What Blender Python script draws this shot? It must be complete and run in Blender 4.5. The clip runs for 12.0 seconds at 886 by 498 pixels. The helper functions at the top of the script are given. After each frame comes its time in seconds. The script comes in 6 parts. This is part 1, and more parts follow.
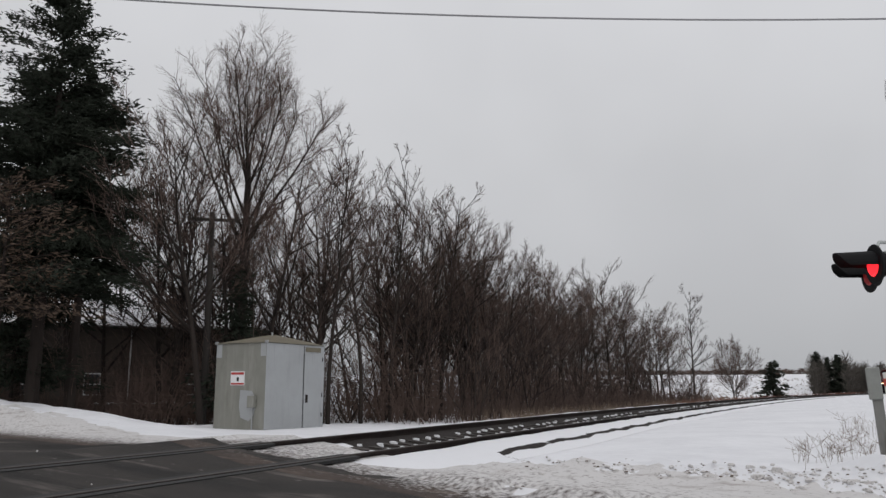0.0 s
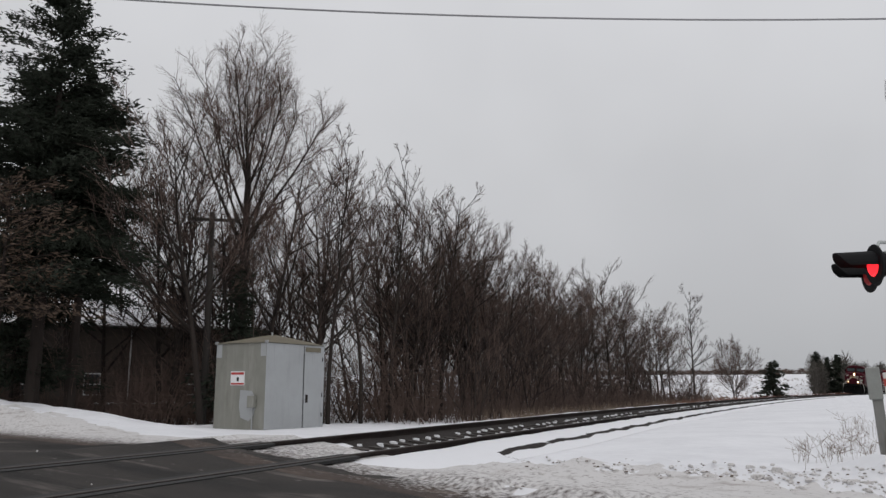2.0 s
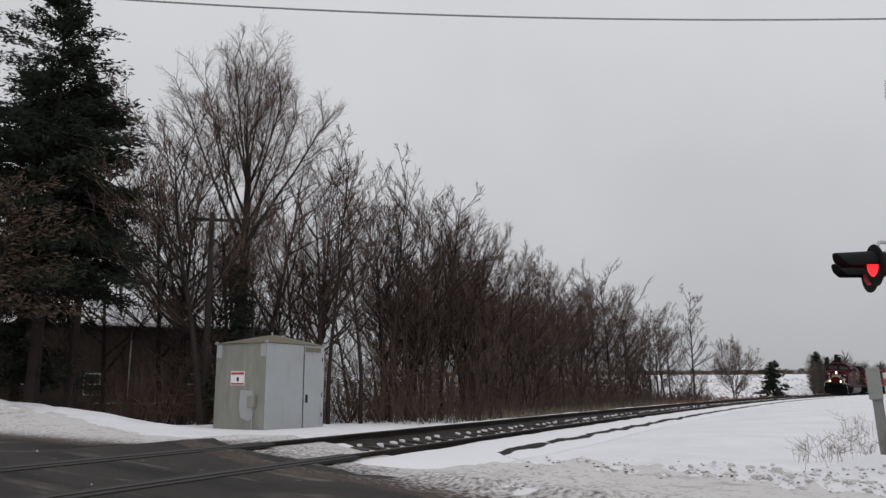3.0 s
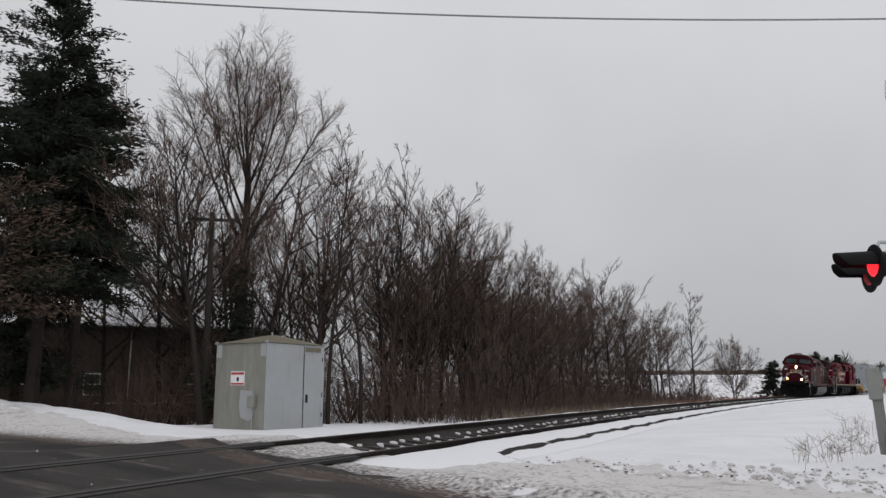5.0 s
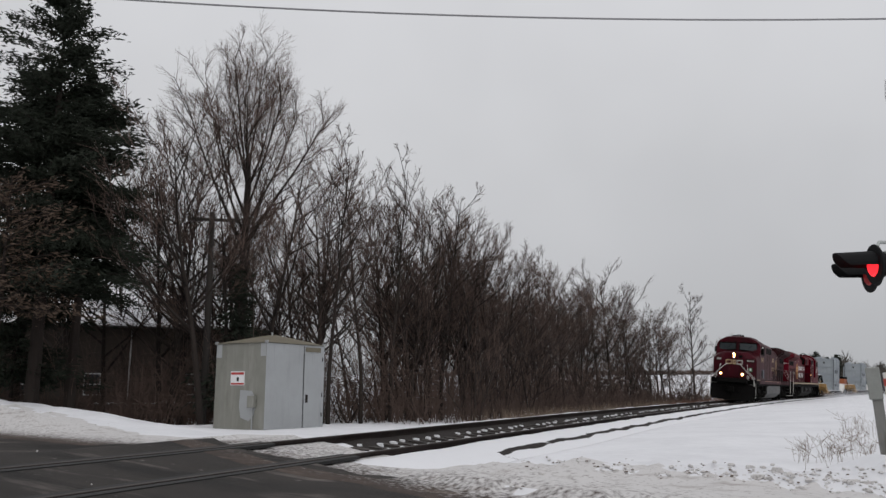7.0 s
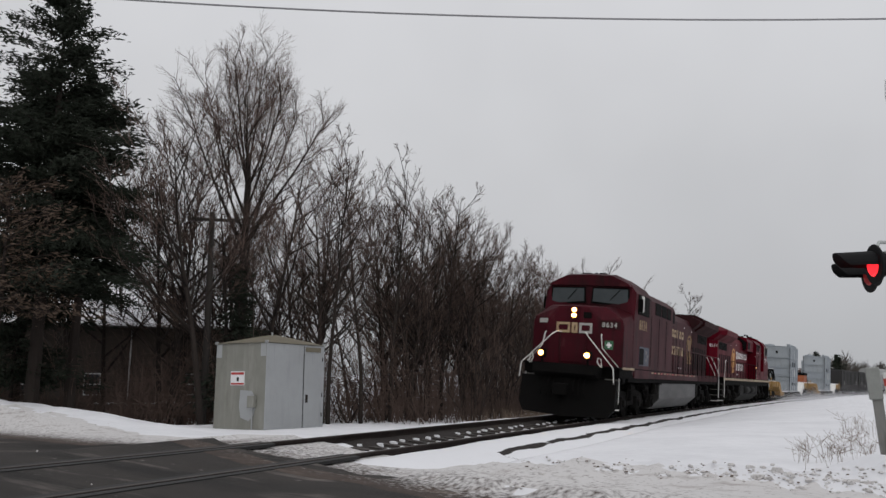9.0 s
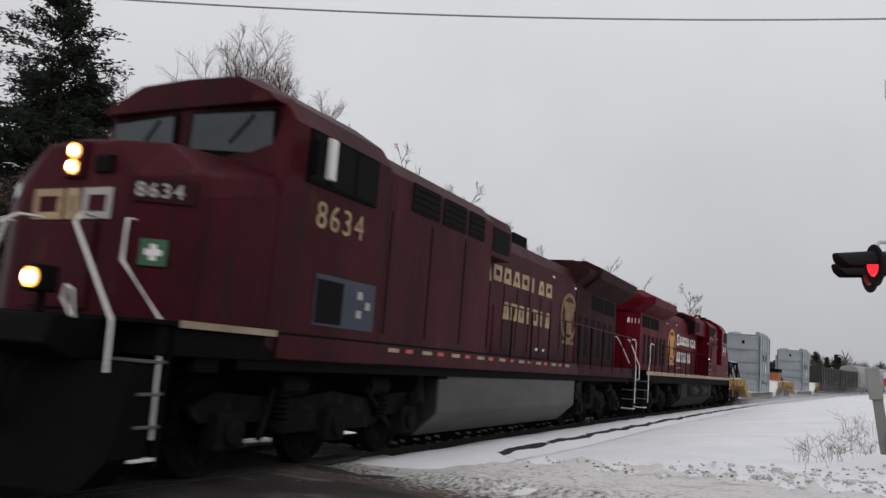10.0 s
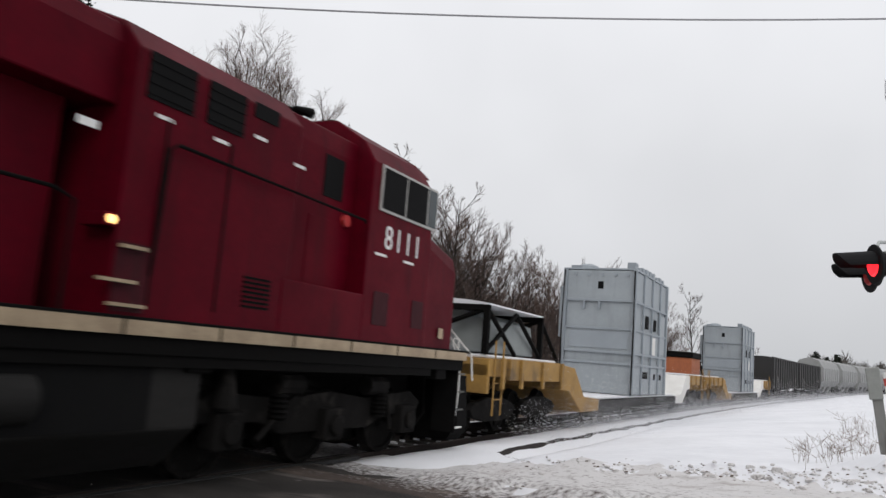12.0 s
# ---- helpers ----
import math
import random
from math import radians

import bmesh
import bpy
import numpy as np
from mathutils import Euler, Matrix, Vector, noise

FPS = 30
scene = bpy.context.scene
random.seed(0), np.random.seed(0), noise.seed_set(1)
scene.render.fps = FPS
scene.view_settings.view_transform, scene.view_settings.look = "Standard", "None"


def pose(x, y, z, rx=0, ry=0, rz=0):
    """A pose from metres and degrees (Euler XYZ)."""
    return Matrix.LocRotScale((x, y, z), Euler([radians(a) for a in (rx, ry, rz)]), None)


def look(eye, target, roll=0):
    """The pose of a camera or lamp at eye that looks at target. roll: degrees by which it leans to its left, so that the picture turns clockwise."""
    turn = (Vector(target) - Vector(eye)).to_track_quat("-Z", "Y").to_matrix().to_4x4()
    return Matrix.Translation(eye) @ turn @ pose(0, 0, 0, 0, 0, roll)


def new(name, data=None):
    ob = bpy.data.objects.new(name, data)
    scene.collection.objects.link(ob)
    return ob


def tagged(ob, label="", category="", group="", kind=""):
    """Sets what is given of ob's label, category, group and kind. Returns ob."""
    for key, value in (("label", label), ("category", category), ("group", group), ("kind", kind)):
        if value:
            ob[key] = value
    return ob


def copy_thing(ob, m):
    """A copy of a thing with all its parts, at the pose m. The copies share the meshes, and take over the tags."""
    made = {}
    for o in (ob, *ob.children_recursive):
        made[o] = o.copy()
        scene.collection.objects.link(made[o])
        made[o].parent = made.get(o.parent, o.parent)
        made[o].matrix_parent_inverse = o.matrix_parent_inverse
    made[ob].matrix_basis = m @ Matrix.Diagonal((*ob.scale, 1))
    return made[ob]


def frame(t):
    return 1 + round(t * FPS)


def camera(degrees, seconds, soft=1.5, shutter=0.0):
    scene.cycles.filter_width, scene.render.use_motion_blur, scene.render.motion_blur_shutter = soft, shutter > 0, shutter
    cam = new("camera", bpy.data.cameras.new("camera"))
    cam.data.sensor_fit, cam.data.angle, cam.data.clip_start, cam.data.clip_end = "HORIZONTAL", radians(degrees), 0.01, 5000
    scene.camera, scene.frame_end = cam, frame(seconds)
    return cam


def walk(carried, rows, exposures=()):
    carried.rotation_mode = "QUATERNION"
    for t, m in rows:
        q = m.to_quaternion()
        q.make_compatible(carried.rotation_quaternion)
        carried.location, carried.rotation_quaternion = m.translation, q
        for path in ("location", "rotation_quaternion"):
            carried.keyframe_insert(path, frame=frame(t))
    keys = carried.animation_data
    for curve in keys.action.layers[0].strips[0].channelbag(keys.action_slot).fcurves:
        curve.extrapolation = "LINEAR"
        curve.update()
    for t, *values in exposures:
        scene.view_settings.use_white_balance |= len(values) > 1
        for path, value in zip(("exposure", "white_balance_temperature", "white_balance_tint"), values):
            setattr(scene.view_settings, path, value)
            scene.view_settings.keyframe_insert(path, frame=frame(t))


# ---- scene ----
# ---------------------------------------------------------------- camera
cam = camera(58.97, 12.0, soft=1.45, shutter=0.14)
EYE = pose(6.994, 0.0, 0.875, 100.107, 0, 25.50)
walk(cam, [(0.0, EYE), (12.0, EYE)],
     exposures=[(0.0, 0.02), (9.3, 0.02), (10.0, 0.10), (10.5, 0.25), (11.0, 0.38), (11.5, 0.42), (12.0, 0.42)])

# ---------------------------------------------------------------- the railway's line
STRAIGHT, RADIUS, CANT = 15.0, 730.2, radians(4.95)


def on_track(s, lat=0.0, z=0.0):
    """A point beside the track: metres along it, to the side, and above the rail heads."""
    a = max(0.0, s - STRAIGHT) / RADIUS
    x, y = RADIUS * (1 - math.cos(a)), min(s, STRAIGHT) + RADIUS * math.sin(a)
    side = lat * math.cos(CANT) + z * math.sin(CANT)
    return Vector((x + side * math.cos(a), y - side * math.sin(a), z * math.cos(CANT) - lat * math.sin(CANT)))


def track_pose(s, turned=False):
    """The pose of a vehicle whose middle stands s metres along the track."""
    a = max(0.0, s - STRAIGHT) / RADIUS
    m = Matrix.Translation(on_track(s)) @ Matrix.Rotation(-a, 4, "Z") @ Matrix.Rotation(CANT, 4, "Y")
    return m @ Matrix.Rotation(math.pi, 4, "Z") if turned else m


def flat_line(s, lat):
    """Like on_track, but level: for the ground beside the track."""
    a = max(0.0, s - STRAIGHT) / RADIUS
    x, y = RADIUS * (1 - math.cos(a)), min(s, STRAIGHT) + RADIUS * math.sin(a)
    return x + lat * math.cos(a), y - lat * math.sin(a)


def beside(x, y):
    """Metres to the side of the track's middle line (right is positive), and along it."""
    if y <= STRAIGHT:
        return x, y
    cx, cy = RADIUS, STRAIGHT
    d = math.hypot(x - cx, y - cy)
    return RADIUS - d if x < cx else RADIUS + d, STRAIGHT + RADIUS * math.atan2(y - cy, cx - x)


# ---------------------------------------------------------------- sky and light
world = bpy.data.worlds.new("overcast_sky")
scene.world = world
world.use_nodes = True
wt = world.node_tree
wn, wl = wt.nodes, wt.links
background = wn["Background"]
sky = wn.new("ShaderNodeTexSky")
sky.sky_type, sky.sun_disc = "NISHITA", False
sky.sun_elevation, sky.sun_rotation, sky.dust_density = radians(28), radians(200), 4.0
coords = wn.new("ShaderNodeTexCoord")
split = wn.new("ShaderNodeSeparateXYZ")
wl.new(coords.outputs["Generated"], split.inputs[0])
cover = wn.new("ShaderNodeValToRGB")
cover.color_ramp.elements[0].position, cover.color_ramp.elements[0].color = 0.0, (0.43, 0.44, 0.46, 1)
cover.color_ramp.elements[1].position, cover.color_ramp.elements[1].color = 0.9, (0.95, 0.95, 0.98, 1)
for place, shade in ((0.12, (0.51, 0.515, 0.535, 1)), (0.30, (0.60, 0.605, 0.625, 1)), (0.5, (0.67, 0.675, 0.70, 1))):
    stop = cover.color_ramp.elements.new(place)
    stop.color = shade
wl.new(split.outputs["Z"], cover.inputs["Fac"])
puffs = wn.new("ShaderNodeTexNoise")
puffs.inputs["Scale"].default_value, puffs.inputs["Detail"].default_value = 3.2, 3.0
wl.new(coords.outputs["Generated"], puffs.inputs["Vector"])
puff_range = wn.new("ShaderNodeMapRange")
puff_range.inputs["From Min"].default_value, puff_range.inputs["From Max"].default_value = 0.3, 0.7
puff_range.inputs["To Min"].default_value, puff_range.inputs["To Max"].default_value = 0.95, 1.05
wl.new(puffs.outputs["Fac"], puff_range.inputs["Value"])
cloud = wn.new("ShaderNodeVectorMath")
cloud.operation = "SCALE"
wl.new(cover.outputs["Color"], cloud.inputs[0])
wl.new(puff_range.outputs["Result"], cloud.inputs["Scale"])
thin = wn.new("ShaderNodeVectorMath")
thin.operation = "SCALE"
thin.inputs["Scale"].default_value = 0.06
wl.new(sky.outputs["Color"], thin.inputs[0])
blend = wn.new("ShaderNodeMix")
blend.data_type = "RGBA"
blend.inputs["Factor"].default_value = 0.96
wl.new(thin.outputs[0], blend.inputs["A"])
wl.new(cloud.outputs[0], blend.inputs["B"])
wl.new(blend.outputs["Result"], background.inputs["Color"])
background.inputs["Strength"].default_value = 1.0

sun = new("sun", bpy.data.lights.new("sun", "SUN"))
sun.data.energy, sun.data.angle, sun.data.color = 0.5, radians(25), (1.0, 0.97, 0.93)
sun.matrix_world = look((60, -90, 70), (0, 0, 0))


# ---------------------------------------------------------------- materials
def material(name, colour, second=None, rough=0.7, metal=0.0, scale=3.0, fine=40.0, bump=0.15, amount=0.6, spec=0.5,
             stretch=(1, 1, 1), random_tone=0.0):
    """A surface of two tones, mixed by a coarse and a fine noise, with fine relief."""
    m = bpy.data.materials.new(name)
    m.use_nodes = True
    n, l = m.node_tree.nodes, m.node_tree.links
    shader = n["Principled BSDF"]
    second = second or tuple(c * 0.6 for c in colour)
    tc = n.new("ShaderNodeTexCoord")
    mp = n.new("ShaderNodeMapping")
    mp.inputs["Scale"].default_value = stretch
    l.new(tc.outputs["Object"], mp.inputs["Vector"])
    big = n.new("ShaderNodeTexNoise")
    big.inputs["Scale"].default_value, big.inputs["Detail"].default_value, big.inputs["Roughness"].default_value = scale, 6, 0.65
    small = n.new("ShaderNodeTexNoise")
    small.inputs["Scale"].default_value, small.inputs["Detail"].default_value = fine, 4
    for tex in (big, small):
        l.new(mp.outputs["Vector"], tex.inputs["Vector"])
    both = n.new("ShaderNodeMath")
    both.operation = "MULTIPLY_ADD"
    both.inputs[1].default_value = 0.35
    l.new(small.outputs["Fac"], both.inputs[0])
    l.new(big.outputs["Fac"], both.inputs[2])
    span = n.new("ShaderNodeMapRange")
    span.inputs["From Min"].default_value, span.inputs["From Max"].default_value = 0.45, 0.95
    span.inputs["To Max"].default_value = amount
    l.new(both.outputs[0], span.inputs["Value"])
    mix = n.new("ShaderNodeMix")
    mix.data_type = "RGBA"
    mix.inputs["A"].default_value, mix.inputs["B"].default_value = (*colour, 1), (*second, 1)
    l.new(span.outputs["Result"], mix.inputs["Factor"])
    out = mix.outputs["Result"]
    if random_tone:
        info = n.new("ShaderNodeObjectInfo")
        tone = n.new("ShaderNodeMapRange")
        tone.inputs["To Min"].default_value, tone.inputs["To Max"].default_value = 1 - random_tone, 1 + random_tone
        l.new(info.outputs["Random"], tone.inputs["Value"])
        mul = n.new("ShaderNodeVectorMath")
        mul.operation = "SCALE"
        l.new(out, mul.inputs[0])
        l.new(tone.outputs["Result"], mul.inputs["Scale"])
        out = mul.outputs[0]
    l.new(out, shader.inputs["Base Color"])
    rr = n.new("ShaderNodeMapRange")
    rr.inputs["To Min"].default_value, rr.inputs["To Max"].default_value = max(0.03, rough - 0.12), min(1, rough + 0.12)
    l.new(big.outputs["Fac"], rr.inputs["Value"])
    l.new(rr.outputs["Result"], shader.inputs["Roughness"])
    shader.inputs["Metallic"].default_value = metal
    shader.inputs["Specular IOR Level"].default_value = spec
    if bump:
        b = n.new("ShaderNodeBump")
        b.inputs["Strength"].default_value, b.inputs["Distance"].default_value = bump, 0.02
        l.new(small.outputs["Fac"], b.inputs["Height"])
        l.new(b.outputs["Normal"], shader.inputs["Normal"])
    return m


def glowing(name, colour, strength):
    m = bpy.data.materials.new(name)
    m.use_nodes = True
    s = m.node_tree.nodes["Principled BSDF"]
    s.inputs["Base Color"].default_value = (*colour, 1)
    s.inputs["Emission Color"].default_value = (*colour, 1)
    s.inputs["Emission Strength"].default_value = strength
    return m


SNOW = material("snow", (0.76, 0.765, 0.79), (0.58, 0.585, 0.61), 0.8, scale=0.5, fine=6.0, bump=0.5, amount=0.8, spec=0.15)
DIRTY_SNOW = material("dirty_snow", (0.70, 0.695, 0.70), (0.30, 0.265, 0.245), 0.85, scale=5.0, fine=26.0, bump=0.8, amount=0.85, spec=0.1)
ASPHALT = material("wet_asphalt", (0.014, 0.0128, 0.0122), (0.062, 0.054, 0.049), 0.78, scale=1.3, fine=60.0, bump=0.3, amount=0.75, spec=0.2, stretch=(0.22, 1.3, 1))
BARK = material("grey_brown_bark", (0.026, 0.020, 0.0175), (0.058, 0.047, 0.041), 0.9, scale=2.0, fine=25.0, bump=0.6, spec=0.2, stretch=(1, 1, 0.25), random_tone=0.3)
TWIGS = material("twigs", (0.078, 0.054, 0.045), (0.135, 0.098, 0.084), 0.9, scale=0.6, fine=12.0, bump=0.0, spec=0.15, random_tone=0.3)
# bark for the far woods, paled to put distance haze into the colour
HAZE_BARK = material("haze_pale_bark", (0.11, 0.10, 0.088), (0.055, 0.047, 0.042), 0.9, scale=2.0, fine=20.0, bump=0.4, spec=0.2, stretch=(1, 1, 0.3))
NEEDLES = material("spruce_needles", (0.016, 0.021, 0.014), (0.030, 0.036, 0.025), 0.75, scale=0.9, fine=14.0, bump=0.0, spec=0.2)
BROWN_NEEDLES = material("brown_leaves", (0.080, 0.056, 0.042), (0.135, 0.10, 0.078), 0.85, scale=0.9, fine=14.0, bump=0.0, spec=0.15)
DRY_GRASS = material("dry_grass", (0.21, 0.165, 0.125), (0.13, 0.10, 0.078), 0.9, scale=1.0, fine=10.0, bump=0.0, spec=0.1)
RAIL_STEEL = material("rusty_rail_steel", (0.026, 0.019, 0.017), (0.013, 0.011, 0.010), 0.8, 0.0, 3.0, 60.0, 0.2, spec=0.15)
RAIL_TOP = material("worn_rail_head", (0.045, 0.036, 0.032), (0.02, 0.017, 0.016), 0.6, 0.2, 4.0, 50.0, 0.1)
TIE_WOOD = material("creosoted_wood", (0.022, 0.018, 0.016), (0.045, 0.037, 0.032), 0.85, scale=2.0, fine=30.0, bump=0.5, stretch=(0.3, 2, 2), random_tone=0.3)


def patchy_snow(m, stops, snow=(0.72, 0.725, 0.75), scale=2.6, low=0.95, high=1.08):
    """Lays snow in patches on a material: how much, across a strip from its one side (0) to the other (1)."""
    n, l = m.node_tree.nodes, m.node_tree.links
    shader = n["Principled BSDF"]
    under = shader.inputs["Base Color"].links[0].from_socket
    uv = n.new("ShaderNodeUVMap")
    uv.uv_map = "along"
    sep = n.new("ShaderNodeSeparateXYZ")
    l.new(uv.outputs["UV"], sep.inputs[0])
    bands = n.new("ShaderNodeValToRGB")      # across the bed, from 2.6 m left to 2.6 m right
    bands.color_ramp.interpolation = "LINEAR"
    ramp = bands.color_ramp
    ramp.elements[0].position, ramp.elements[0].color = 0.0, (stops[0][1],) * 3 + (1,)
    ramp.elements[1].position, ramp.elements[1].color = 1.0, (1, 1, 1, 1)
    ramp.elements[1].color = (stops[-1][1],) * 3 + (1,)
    for place, v in stops[1:-1]:
        ramp.elements.new(place).color = (v, v, v, 1)
    l.new(sep.outputs["X"], bands.inputs["Fac"])
    tc = n.new("ShaderNodeTexCoord")
    nz = n.new("ShaderNodeTexNoise")
    nz.inputs["Scale"].default_value, nz.inputs["Detail"].default_value = scale, 6.0
    l.new(tc.outputs["Object"], nz.inputs["Vector"])
    add = n.new("ShaderNodeMath")
    add.operation = "ADD"
    l.new(bands.outputs["Color"], add.inputs[0])
    l.new(nz.outputs["Fac"], add.inputs[1])
    cut = n.new("ShaderNodeMapRange")
    cut.inputs["From Min"].default_value, cut.inputs["From Max"].default_value = low, high
    l.new(add.outputs[0], cut.inputs["Value"])
    mix = n.new("ShaderNodeMix")
    mix.data_type = "RGBA"
    mix.inputs["B"].default_value = (*snow, 1)
    l.new(cut.outputs["Result"], mix.inputs["Factor"])
    l.new(under, mix.inputs["A"])
    l.new(mix.outputs["Result"], shader.inputs["Base Color"])
    return m


def stains(m, colour, scale=2.0, low=0.55, high=0.7, stretch=(1, 1, 1), amount=0.7):
    """Lays streaks or blotches of another colour over a material."""
    n, l = m.node_tree.nodes, m.node_tree.links
    shader = n["Principled BSDF"]
    under = shader.inputs["Base Color"].links[0].from_socket
    tc = n.new("ShaderNodeTexCoord")
    mp = n.new("ShaderNodeMapping")
    mp.inputs["Scale"].default_value = stretch
    l.new(tc.outputs["Object"], mp.inputs["Vector"])
    nz = n.new("ShaderNodeTexNoise")
    nz.inputs["Scale"].default_value, nz.inputs["Detail"].default_value, nz.inputs["Roughness"].default_value = scale, 7.0, 0.62
    l.new(mp.outputs["Vector"], nz.inputs["Vector"])
    cut = n.new("ShaderNodeMapRange")
    cut.inputs["From Min"].default_value, cut.inputs["From Max"].default_value, cut.inputs["To Max"].default_value = low, high, amount
    l.new(nz.outputs["Fac"], cut.inputs["Value"])
    mix = n.new("ShaderNodeMix")
    mix.data_type = "RGBA"
    mix.inputs["B"].default_value = (*colour, 1)
    l.new(cut.outputs["Result"], mix.inputs["Factor"])
    l.new(under, mix.inputs["A"])
    l.new(mix.outputs["Result"], shader.inputs["Base Color"])
    return m


stains(ASPHALT, (0.20, 0.175, 0.16), 1.1, 0.56, 0.66, (0.35, 1.6, 1), 0.55)
stains(ASPHALT, (0.008, 0.008, 0.008), 0.7, 0.50, 0.62, (0.2, 1.0, 1), 0.8)
stains(ASPHALT, (0.30, 0.28, 0.27), 9.0, 0.66, 0.72, (0.6, 1.2, 1), 0.6)
BED = patchy_snow(material("snowy_ballast", (0.020, 0.017, 0.016), (0.050, 0.043, 0.040), 0.9, scale=6.0, fine=18.0, bump=0.9, spec=0.15),
                  ((0.0, 1.0), (0.35, 0.85), (0.38, 0.35), (0.40, 0.1), (0.47, 0.22), (0.54, 0.28), (0.60, 0.25), (0.65, 0.1), (0.68, 0.5), (0.71, 0.80), (0.856, 0.78), (0.868, 0.32), (0.880, 0.28), (0.892, 0.95), (1.0, 1.0)))
SLUSH = patchy_snow(material("sanded_asphalt", (0.035, 0.028, 0.025), (0.13, 0.098, 0.082), 0.85, scale=2.0, fine=40.0, bump=0.5, spec=0.2),
                    ((0.0, 0.0), (0.25, 0.24), (0.45, 0.46), (0.7, 0.60), (1.0, 0.70)), (0.56, 0.548, 0.545), 17.0, 0.74, 1.08)
stains(SLUSH, (0.16, 0.125, 0.105), 3.2, 0.55, 0.70, (0.5, 1.6, 1), 0.55)


# ---------------------------------------------------------------- mesh kit
class Form:
    """Vertices and faces of one mesh."""

    def __init__(self):
        self.v, self.f = [], []

    def add(self, verts, faces):
        k = len(self.v)
        self.v += [tuple(p) for p in verts]
        self.f += [tuple(i + k for i in q) for q in faces]
        return self

    def box(self, x0, x1, y0, y1, z0, z1):
        return self.add([(x, y, z) for x in (x0, x1) for y in (y0, y1) for z in (z0, z1)],
                        [(0, 1, 3, 2), (4, 6, 7, 5), (0, 4, 5, 1), (2, 3, 7, 6), (0, 2, 6, 4), (1, 5, 7, 3)])

    def loft(self, rings, caps=True):
        """Joins rings of the same number of points."""
        n, k = len(rings[0]), len(rings)
        verts = [p for ring in rings for p in ring]
        faces = [(r * n + i, r * n + (i + 1) % n, (r + 1) * n + (i + 1) % n, (r + 1) * n + i) for r in range(k - 1) for i in range(n)]
        if caps:
            faces += [tuple(range(n))[::-1], tuple((k - 1) * n + i for i in range(n))]
        return self.add(verts, faces)

    def prism_x(self, profile, x0, x1):
        """A profile of (y, z), drawn out from x0 to x1."""
        return self.loft([[(x0, y, z) for y, z in profile], [(x1, y, z) for y, z in profile]])

    def prism_y(self, profile, y0, y1):
        """A profile of (x, z), drawn out from y0 to y1."""
        return self.loft([[(x, y0, z) for x, z in profile], [(x, y1, z) for x, z in profile]])

    def tube(self, points, radius, sides=6, end=None):
        """A round bar along points; end: the radius at its last point."""
        pts = [Vector(p) for p in points]
        rings = []
        for i, p in enumerate(pts):
            d = (pts[min(i + 1, len(pts) - 1)] - pts[max(i - 1, 0)]).normalized()
            a = d.orthogonal().normalized()
            b = d.cross(a)
            r = radius if end is None else radius + (end - radius) * i / (len(pts) - 1)
            rings.append([p + r * (math.cos(2 * math.pi * k / sides) * a + math.sin(2 * math.pi * k / sides) * b) for k in range(sides)])
        # keep the rings from twisting
        for i in range(1, len(rings)):
            best = min(range(sides), key=lambda s: (rings[i][s] - rings[i - 1][0]).length)
            rings[i] = rings[i][best:] + rings[i][:best]
        return self.loft(rings, sides > 3)

    def slab(self, quad, thick):
        """A flat piece with four (or more) corners, thick towards its normal."""
        q = [Vector(p) for p in quad]
        normal = (q[1] - q[0]).cross(q[2] - q[0]).normalized() * thick
        return self.loft([q, [p + normal for p in q]])

    def mesh(self, name, mat, smooth=False):
        me = bpy.data.meshes.new(name)
        me.from_pydata(self.v, [], self.f)
        me.materials.append(mat)
        if smooth:
            me.polygons.foreach_set("use_smooth", [True] * len(me.polygons))
        me.update()
        bm = bmesh.new()
        bm.from_mesh(me)
        bmesh.ops.recalc_face_normals(bm, faces=bm.faces)
        bm.to_mesh(me)
        bm.free()
        return me


def part(name, form, mat, parent=None, label="", bevel=0.0, smooth=False):
    """Links one mesh object, under a thing or a part."""
    ob = new(name, form.mesh(name, mat, smooth) if isinstance(form, Form) else form)
    if parent is not None:
        ob.parent = parent
    if bevel:
        mod = ob.modifiers.new("bevel", "BEVEL")
        mod.width, mod.segments, mod.limit_method, mod.angle_limit = bevel, 2, "ANGLE", radians(35)
    return tagged(ob, label)


def thing(name, m, label, category, group="", kind=""):
    ob = new(name)
    ob.empty_display_size = 0.2
    ob.matrix_basis = m
    return tagged(ob, label, category, group, kind)


def lettering(name, text, size, mat, parent, m, label="", fat=0.0):
    """Painted characters in the built-in font, as a mesh; m: the pose of the text's lower left corner."""
    cu = bpy.data.curves.new(name, "FONT")
    cu.body, cu.size, cu.extrude, cu.offset, cu.space_character = text, size, 0.004, fat, 1.22
    tmp = bpy.data.objects.new(name, cu)
    me = bpy.data.meshes.new_from_object(tmp)
    bpy.data.objects.remove(tmp)
    bpy.data.curves.remove(cu)
    me.materials.clear()
    me.materials.append(mat)
    ob = new(name, me)
    ob.parent, ob.matrix_basis = parent, m
    return tagged(ob, label)


# ---------------------------------------------------------------- ground
def ease(a, b, v):
    t = min(1.0, max(0.0, (v - a) / (b - a)))
    return t * t * (3 - 2 * t)


def road_edge(x):
    """The far edge of the road, as y over x."""
    return float(np.interp(x, (-60, -9.7, -3.2, -1.4, 0.4, 2.3, 3.6, 9.0, 60), (24, 12.0, 10.45, 9.35, 8.65, 8.4, 7.75, 5.6, -12)))


def road_height(x):
    near = ease(4.5, 1.3, abs(x))
    return near * (-0.018 - 0.0866 * max(-1.6, min(1.6, x))) + (1 - near) * (-0.22 if x > 0 else -0.12)


